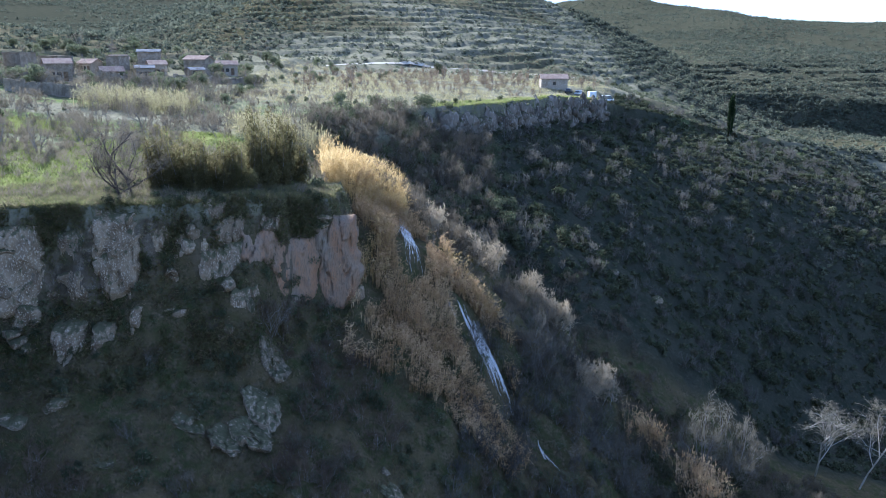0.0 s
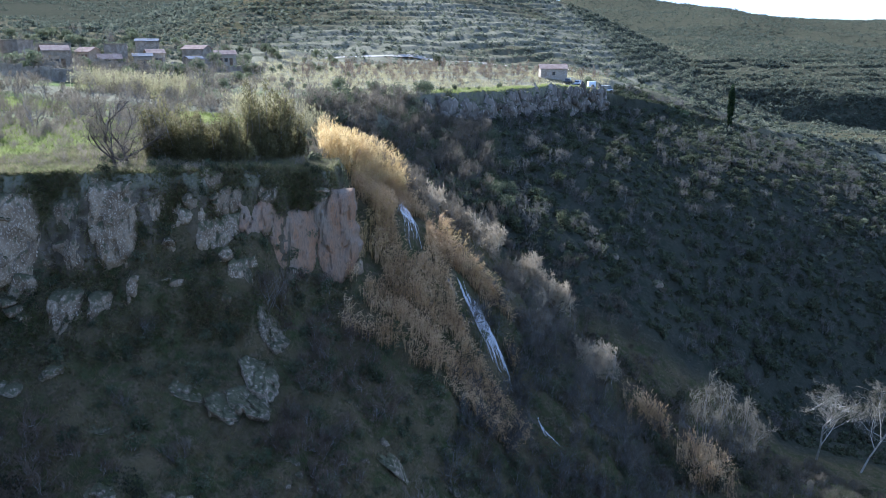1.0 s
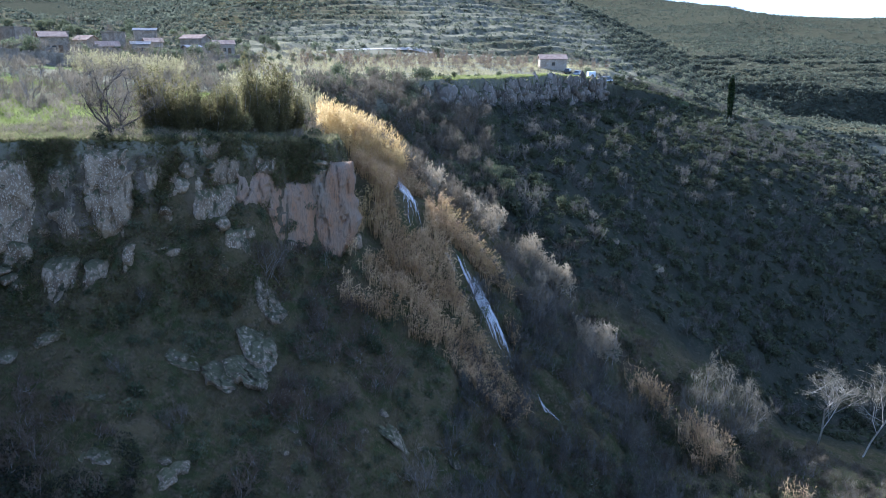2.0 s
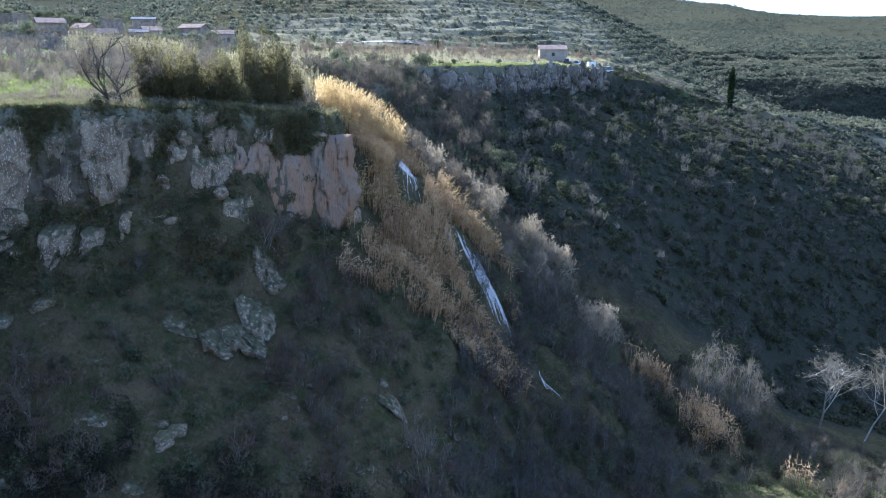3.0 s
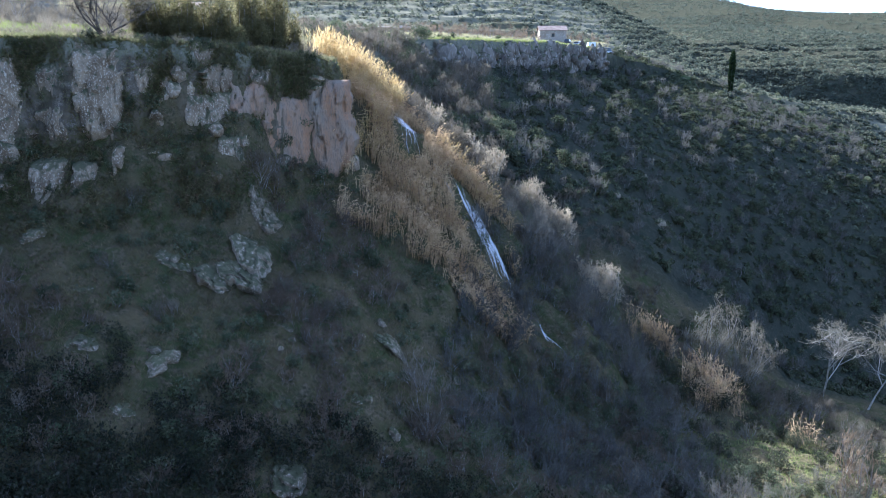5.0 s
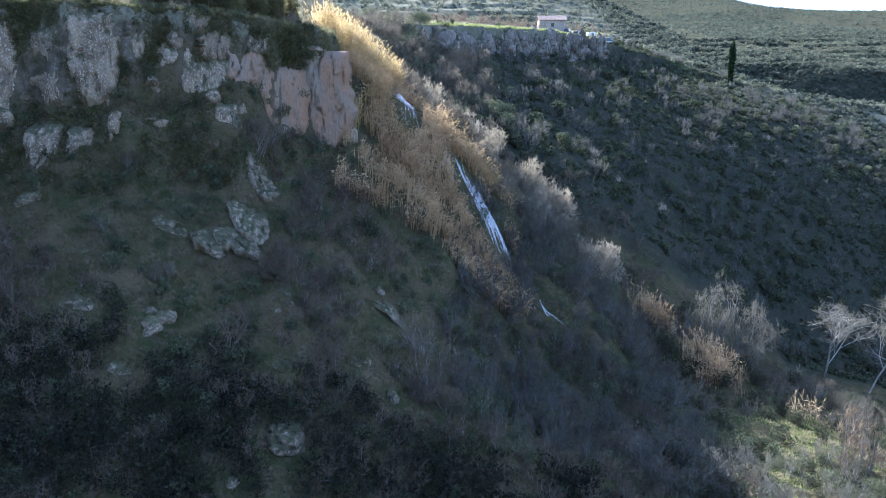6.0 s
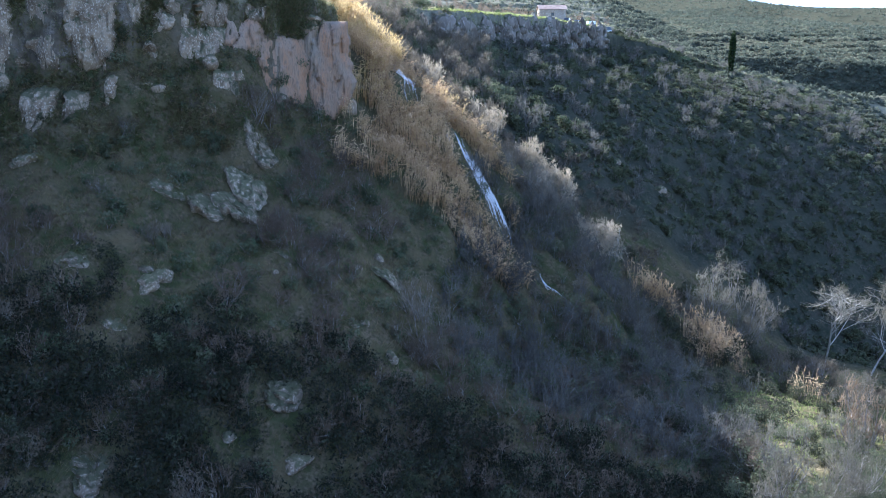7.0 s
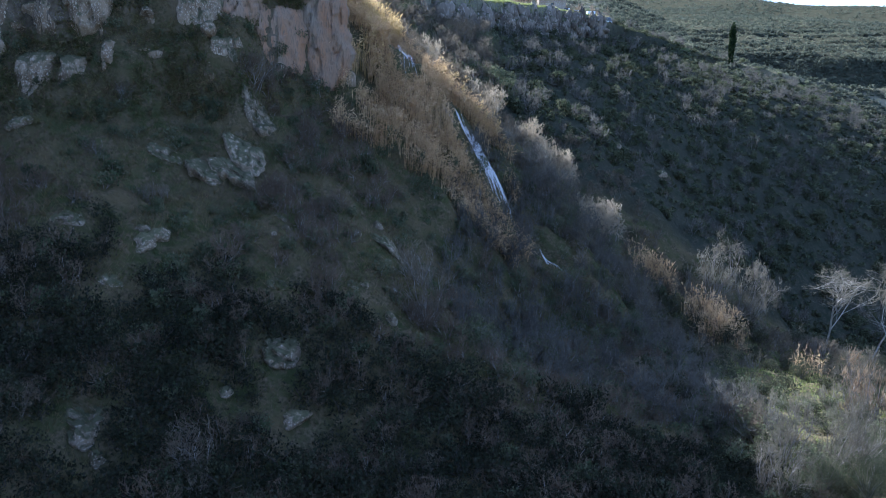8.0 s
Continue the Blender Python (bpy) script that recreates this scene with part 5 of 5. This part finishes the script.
bare_shrubs.scatter(rs, spots(rs, 16, (-66, -37, 77, 92), None, 2.0), 0.5, 0.85)
# right of the cypress
right_side = lambda x, y, z: fbm(x * 0.03, y * 0.03 + 5) > -0.3
olives.scatter(rs, spots(rs, 110, (70, 230, 200, 420), right_side, 4.0), 0.35, 0.8)


def cypress(x, y, h):
    rs = np.random.RandomState(5)
    t = thing("cypress_tree", "tall narrow dark cypress beside the slope's edge", "tree")
    t.location = (x, y, float(ground_at(x, y)) - 0.2)
    w = Soup()
    tube(w, [(0, 0, -0.3), (0.05, 0, h * 0.5), (0.1, 0, h * 0.95)], [0.28, 0.2, 0.03], 6)
    part("trunk", w.mesh("trunk"), "bark", t)
    zs = np.linspace(0.08, 0.97, 26) * h
    part("foliage", leaves(rs, [(rs.normal(0, 0.1), rs.normal(0, 0.1), z, 1.1 * min(1, 0.55 + z / h) * (1 - max(0, z / h - 0.75) * 2.6), 1.3) for z in zs], 6500, 0.4, 0.5, 0.3).mesh("foliage"), "cypress", t)


cypress(106, 297, 15.5)

# grass, herbs and the far scrub, too many to count
rs = np.random.RandomState(41)
stuff("meadow_grass", blades(rs, spots(rs, 16000, (-66, -16, 72, 125), lambda x, y, z: (z > 64) & (fbm(x * 0.13 + 4, y * 0.13) > -0.1) & (y > 70 + 0.3 * (x + 40) * (x > -40)) & ((x < -33) | (y > 97))), 6, 0.42, 0.05, 0.6, 0.3), "grass", "short green winter grass on the plateau", "grass")
brow = lambda x, y, z: (z > 60.5) & (z < 66.6) & (y < 97)
stuff("brow_herbs", blades(rs, spots(rs, 8500, (-47, -10, 70, 97), brow), 7, 0.5, 0.05, 0.8, 0.35), "brow_grass", "rank olive grass and low brush on the cliff's brow", "undergrowth")
stuff("brow_stalks", blades(rs, spots(rs, 2600, (-47, -10, 70, 97), brow), 6, 0.75, 0.02, 0.7, 0.35), "twig", "dry brown stalks on the cliff's brow", "undergrowth")
stuff("rim_grass", blades(rs, spots(rs, 2600, (-6, 52, 190, 262), lambda x, y, z: (z > 64) & (np.abs(y - (190 + 1.35 * (x - 5)) - 6) < 7)), 5, 0.6, 0.07, 0.5, 0.4), "grass", "green grass along the far cliff's rim", "grass")
stuff("dry_grass", blades(rs, spots(rs, 6000, (-60, 60, 180, 325), lambda x, y, z: (z > 65.5) & (fbm(x * 0.05, y * 0.05) > -0.3)), 5, 0.7, 0.08, 0.6, 0.5), "straw", "dry straw-coloured grass on the far plateau", "grass")
stuff("slope_litter", blades(rs, spots(rs, 5000, (-45, 26, 36, 90), lambda x, y, z: (z < 63) & (fbm(x * 0.2 + 15, y * 0.2) > -0.05)), 6, 0.4, 0.022, 0.9, 0.35), "dark_twig", "dry dark litter among the scrub of the slope", "undergrowth")
stuff("slope_herbs", blades(rs, spots(rs, 17000, (-45, 30, 36, 90), lambda x, y, z: (z < 64) & (fbm(x * 0.12 + 5, y * 0.12) > -0.35)), 6, 0.45, 0.035, 0.9, 0.35), "herb", "dark green herbs and litter on the shaded slope", "undergrowth")
stuff("ravine_grass", blades(rs, spots(rs, 3000, (28, 70, 60, 118)), 6, 0.4, 0.035, 0.6, 0.3), "grass", "green grass in the foot of the ravine", "grass")


def far_bushes(name, rs, pts, size, per, material, label):
    p = np.repeat(np.asarray(pts, float), per, 0)
    n = len(p)
    sz = np.repeat(size * rs.uniform(0.5, 1.5, len(pts)), per)
    z = ground_at(p[:, 0], p[:, 1])
    d = unit(rs.normal(0, 1, (n, 3)))
    d[:, 2] = np.abs(d[:, 2])
    c = np.column_stack([p, z]) + d * sz[:, None] * np.array([0.6, 0.6, 0.6]) * rs.uniform(0.4, 1, (n, 1))
    a, b = unit(rs.normal(0, 1, (n, 3))), unit(rs.normal(0, 1, (n, 3)))
    s = (sz * 0.42)[:, None]
    sp = Soup()
    sp.tris(c - a * s * 0.5, c + a * s * 0.5, c + b * s)
    return stuff(name, sp, material, label, "scrub")


rows = lambda x, y, z: (ground_at(x, y + 1.6) - ground_at(x, y - 1.6)) > 1.1
far_bushes("ravine_scrub", rs, spots(rs, 6500, (-5, 165, 126, 300), lambda x, y, z: (z < 64) & off_spur(x, y, 5.0) & (y > 128 + 0.12 * x)), 1.3, 20, "scrub", "low dark scrub covering the ravine side")
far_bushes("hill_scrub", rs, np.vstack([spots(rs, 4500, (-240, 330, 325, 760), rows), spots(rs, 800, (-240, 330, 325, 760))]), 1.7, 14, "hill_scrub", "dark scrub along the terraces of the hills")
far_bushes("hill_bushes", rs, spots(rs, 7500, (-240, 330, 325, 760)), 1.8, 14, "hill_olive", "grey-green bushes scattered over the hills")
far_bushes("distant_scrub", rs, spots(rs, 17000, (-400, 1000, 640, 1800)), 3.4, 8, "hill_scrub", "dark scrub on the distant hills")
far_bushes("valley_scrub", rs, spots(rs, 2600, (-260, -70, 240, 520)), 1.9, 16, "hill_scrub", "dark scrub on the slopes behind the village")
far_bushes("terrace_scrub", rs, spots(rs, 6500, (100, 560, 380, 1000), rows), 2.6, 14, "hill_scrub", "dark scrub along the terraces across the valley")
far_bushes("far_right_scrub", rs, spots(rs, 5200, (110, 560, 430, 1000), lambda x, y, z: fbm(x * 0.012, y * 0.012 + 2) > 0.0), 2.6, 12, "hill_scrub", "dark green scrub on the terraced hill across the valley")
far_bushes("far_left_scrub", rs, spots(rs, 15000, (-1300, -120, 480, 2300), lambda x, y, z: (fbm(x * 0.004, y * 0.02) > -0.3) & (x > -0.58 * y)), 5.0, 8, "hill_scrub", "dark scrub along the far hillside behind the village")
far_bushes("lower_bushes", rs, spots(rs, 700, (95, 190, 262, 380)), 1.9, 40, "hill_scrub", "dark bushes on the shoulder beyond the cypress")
far_bushes("right_scrub", rs, spots(rs, 3600, (80, 330, 190, 470), right_side), 1.3, 22, "hill_olive", "low grey-green scrub on the right-hand slope")

# ---- buildings ----
def house(x, y, w, d, h, turn, label, wall="plaster", roof="tile", pitch=1.2, wins=2, door=True):
    t = thing("house", label, "house")
    t.matrix_basis = pose(x, y, float(ground_at(x, y)) - 0.2, 0, 0, turn)
    bm = bmesh.new()
    th = 0.35
    n = wins + (1 if door else 0)
    holes = []
    for i in range(n):
        c = -w / 2 + (i + 1) * w / (n + 1)
        holes.append((c - 0.5, c + 0.5, 0.2 if door and i == n - 1 else 1.2, 2.3))
    ex = sorted({-w / 2, w / 2, *(e for o in holes for e in o[:2])})
    ez = sorted({-0.6, h, *(e for o in holes for e in o[2:])})
    vert = {(i, j): bm.verts.new((a, -d / 2 + th, c)) for i, a in enumerate(ex) for j, c in enumerate(ez)}
    cells = []
    for i in range(len(ex) - 1):
        for j in range(len(ez) - 1):
            mx, mz = (ex[i] + ex[i + 1]) / 2, (ez[j] + ez[j + 1]) / 2
            if not any(o[0] < mx < o[1] and o[2] < mz < o[3] for o in holes):
                cells.append(bm.faces.new([vert[i, j], vert[i + 1, j], vert[i + 1, j + 1], vert[i, j + 1]]))
    got = bmesh.ops.extrude_face_region(bm, geom=cells)["geom"]
    bmesh.ops.translate(bm, vec=(0, -th, 0), verts=[q for q in got if isinstance(q, bmesh.types.BMVert)])
    bmesh.ops.recalc_face_normals(bm, faces=bm.faces[:])
    part("wall", bm, wall, t)
    part("wall", boxed(-w / 2, w / 2, d / 2 - th, d / 2, -0.6, h), wall, t)
    part("wall", boxed(-w / 2, -w / 2 + th, -d / 2 + th, d / 2 - th, -0.6, h), wall, t)
    part("wall", boxed(w / 2 - th, w / 2, -d / 2 + th, d / 2 - th, -0.6, h), wall, t)
    if pitch > 0:
        for sx in (-w / 2, w / 2 - th):
            bm = bmesh.new()
            v = [bm.verts.new(q) for q in ((sx, -d / 2, h), (sx, d / 2, h), (sx, 0, h + pitch), (sx + th, -d / 2, h), (sx + th, d / 2, h), (sx + th, 0, h + pitch))]
            for f in ((0, 2, 1), (3, 4, 5), (0, 3, 5, 2), (1, 2, 5, 4), (0, 1, 4, 3)):
                bm.faces.new([v[i] for i in f])
            part("gable", bm, wall, t)
    bm = bmesh.new()
    o = 0.35
    if pitch > 0:
        sl = pitch / (d / 2)
        for s in (-1, 1):
            y0, z0 = s * (d / 2 + o), h - o * sl + 0.02
            v = [bm.verts.new(q) for q in ((-w / 2 - o, y0, z0), (w / 2 + o, y0, z0), (w / 2 + o, 0, h + pitch + 0.02), (-w / 2 - o, 0, h + pitch + 0.02),
                                          (-w / 2 - o, y0, z0 + 0.16), (w / 2 + o, y0, z0 + 0.16), (w / 2 + o, 0, h + pitch + 0.18), (-w / 2 - o, 0, h + pitch + 0.18))]
            for f in ((0, 1, 2, 3), (4, 7, 6, 5), (0, 4, 5, 1), (1, 5, 6, 2), (2, 6, 7, 3), (3, 7, 4, 0)):
                bm.faces.new([v[i] for i in f])
    else:
        box(bm, -w / 2 - 0.15, w / 2 + 0.15, -d / 2 - 0.15, d / 2 + 0.15, h + 0.003, h + 0.22)
    part("roof", bm, roof, t)
    for a, b, lo, hi in holes:
        if lo < 0.3:
            part("door", boxed(a + 0.01, b - 0.01, -d / 2 + 0.12, -d / 2 + 0.18, lo, hi - 0.01), "timber", t)
        else:
            wdw = part("window", boxed(a + 0.06, b - 0.06, -d / 2 + 0.17, -d / 2 + 0.19, lo + 0.06, hi - 0.06), "dark_glass", t)
            fr = bmesh.new()
            for q in ((a, a + 0.07, lo, hi), (b - 0.07, b, lo, hi), (a + 0.07, b - 0.07, lo, lo + 0.07), (a + 0.07, b - 0.07, hi - 0.07, hi)):
                box(fr, q[0], q[1], -d / 2 + 0.13, -d / 2 + 0.16, q[2], q[3])
            part("window_frame", fr, "timber", wdw)
    return t


house(36.5, 270, 8.6, 6.0, 3.3, 0, "small plastered farmhouse with a faded tile roof", "plaster", "tile", 1.3, 1, False)
olives.scatter(rs, spots(rs, 80, (-135, -45, 168, 300), None, 3.2), 0.7, 1.4)
olives.scatter(rs, spots(rs, 16, (-112, -50, 168, 186), None, 3.5), 0.8, 1.3)
bare_trees.scatter(rs, spots(rs, 26, (-112, -48, 164, 184), None, 3), 0.7, 1.2)
bare_trees.scatter(rs, spots(rs, 60, (-135, -45, 160, 300), None, 3.5), 0.7, 1.2)
VILLAGE = [(-92, 214, 5, 4, 3.0, -24, 1, 1), (-78, 214, 4.5, 5, 3.2, 22, 0, 2), (-101, 196, 5, 5, 5.2, -16, 0, 0), (-66, 250, 6, 5, 3.4, 20, 1, 1), (-81, 200, 5, 4, 2.6, 28, 1, 1),
           (-89, 189, 5.5, 5, 4.2, 32, 0, 1), (-97, 206, 6, 5, 4.6, -20, 0, 0), (-84, 212, 4, 4, 5.8, -18, 0, 0), (-79, 226, 4.5, 5, 3.6, 30, 1, 1), (-85, 238, 6, 5, 6.0, 14, 0, 2),
           (-72, 242, 7, 5, 4.6, -16, 0, 1), (-69, 228, 4, 4, 2.6, 38, 0, 2), (-107, 187, 7, 6, 7.0, 25, 0, 0), (-100, 178, 5, 5, 4.0, -10, 0, 1), (-90, 228, 4.5, 5, 3.4, 30, 0, 1)]
for x, y, w, d, h, turn, pl, rf in VILLAGE:
    house(x, y, w, d, h, turn, ("old plastered village house" if pl else "old rubble-stone village house") + (" with a pale sheet roof" if rf == 2 else " with a tile roof" if rf == 1 else " with a flat roof"),
          "plaster" if pl else "masonry", ("masonry", "tile", "tin")[rf], (0, 1.0, 0.6)[rf], 2)


def stone_wall(x0, y0, x1, y1, h):
    """A dry-stone wall, laid stone by stone in courses."""
    rs = np.random.RandomState(int(abs(x0 * 7 + y0)))
    bm = bmesh.new()
    ln = math.hypot(x1 - x0, y1 - y0)
    ux, uy = (x1 - x0) / ln, (y1 - y0) / ln
    s = 0.0
    while s < ln:
        w = rs.uniform(0.5, 1.0)
        cx, cy = x0 + ux * (s + w / 2), y0 + uy * (s + w / 2)
        g = float(ground_at(cx, cy))
        z = -0.3
        while z < h + rs.uniform(-0.2, 0.2):
            dz = rs.uniform(0.3, 0.5)
            m = pose(cx, cy, g + z + dz / 2, 0, 0, math.degrees(math.atan2(uy, ux)) + rs.normal(0, 3)) @ Matrix.Diagonal((w * 0.97, 0.55 + rs.uniform(-0.05, 0.08), dz * 0.96, 1))
            bmesh.ops.create_cube(bm, size=1, matrix=m)
            z += dz
        s += w
    o = part("stone_wall", bm, "masonry")
    return tagged(o, "grey dry-stone terrace wall by the village", "wall", "terrace walls")


for a in ((-86, 160, -66, 158, 2.2), (-84, 196, -62, 200, 2.0), (-70, 212, -50, 222, 1.6), (-100, 176, -84, 178, 2.4)):
    stone_wall(*a)

# the track at the hill's foot
n = 60
s = np.linspace(0, 1, n)
px, py = -75 + 150 * s, 335 + 26 * np.sin(s * 2.4)
pz = ground_at(px, py) + 0.12
v = np.concatenate([np.stack([px, py + o, np.maximum(ground_at(px, py + o), pz - 0.4) + 0.1], 1) for o in (-2.0, 2.0)])
i = np.arange(n - 1)
tagged(part("road", mesh_from("road", v, np.stack([i, i + 1, i + n + 1, i + n], 1)), "road"), "pale dirt track along the hill's foot", "road", kind="structure")


def car(x, y, turn, paint, label, name="car", L=4.2, W=1.7, H=1.45):
    t = thing(name, label, "car" if name == "car" else "van", "parked vehicles")
    t.matrix_basis = pose(x, y, float(ground_at(x, y)) + 0.02, 0, 0, turn)
    bm = boxed(-L / 2, L / 2, -W / 2, W / 2, 0.28, 0.85)
    bmesh.ops.bevel(bm, geom=bm.edges[:], offset=0.12, segments=2, affect="EDGES")
    part("body", bm, paint, t)
    bm = bmesh.new()
    a, b = (-L * 0.38, L * 0.22) if name == "car" else (-L * 0.48, L * 0.30)
    v = [bm.verts.new(q) for q in ((a, -W / 2 + 0.06, 0.8), (b + 0.5, -W / 2 + 0.06, 0.8), (b + 0.5, W / 2 - 0.06, 0.8), (a, W / 2 - 0.06, 0.8),
                                  (a + 0.35, -W / 2 + 0.2, H), (b - 0.2, -W / 2 + 0.2, H), (b - 0.2, W / 2 - 0.2, H), (a + 0.35, W / 2 - 0.2, H))]
    for f in ((4, 5, 6, 7), (0, 1, 5, 4), (1, 2, 6, 5), (2, 3, 7, 6), (3, 0, 4, 7), (0, 3, 2, 1)):
        bm.faces.new([v[i] for i in f])
    part("windows", bm, "dark_glass", t)
    bm = boxed(a + 0.38, b - 0.22, -W / 2 + 0.2, W / 2 - 0.2, H - 0.02, H + 0.04)
    part("roof", bm, paint, t)
    for sx in (-0.3, 0.3):
        for sy in (-1, 1):
            bm = bmesh.new()
            bmesh.ops.create_cone(bm, segments=14, radius1=0.32, radius2=0.32, depth=0.2, cap_ends=True, matrix=pose(L * sx, sy * (W / 2 - 0.08), 0.3, 90, 0, 0))
            part("wheel", bm, "rubber", t)
    return t


car(40.5, 262, 70, "dark_paint", "dark parked car beside the farmhouse")
car(44.0, 263.5, 60, "silver_paint", "silver parked car beside the farmhouse")
car(54, 268, 10, "white_paint", "white van parked beyond the farmhouse", "van", 4.6, 1.8, 1.9)
trailer = thing("trailer", "white box trailer on two wheels near the farmhouse", "trailer")
trailer.matrix_basis = pose(48.2, 263, float(ground_at(48.2, 263)) + 0.02, 0, 0, 8)
part("body", boxed(-1.15, 1.15, -1, 1, 0.55, 2.6), "white_paint", trailer)
for sy in (-1.02, 1.02):
    bm = bmesh.new()
    bmesh.ops.create_cone(bm, segments=14, radius1=0.33, radius2=0.33, depth=0.18, cap_ends=True, matrix=pose(0, sy * 0.88, 0.32, 90, 0, 0))
    part("wheel", bm, "rubber", trailer)
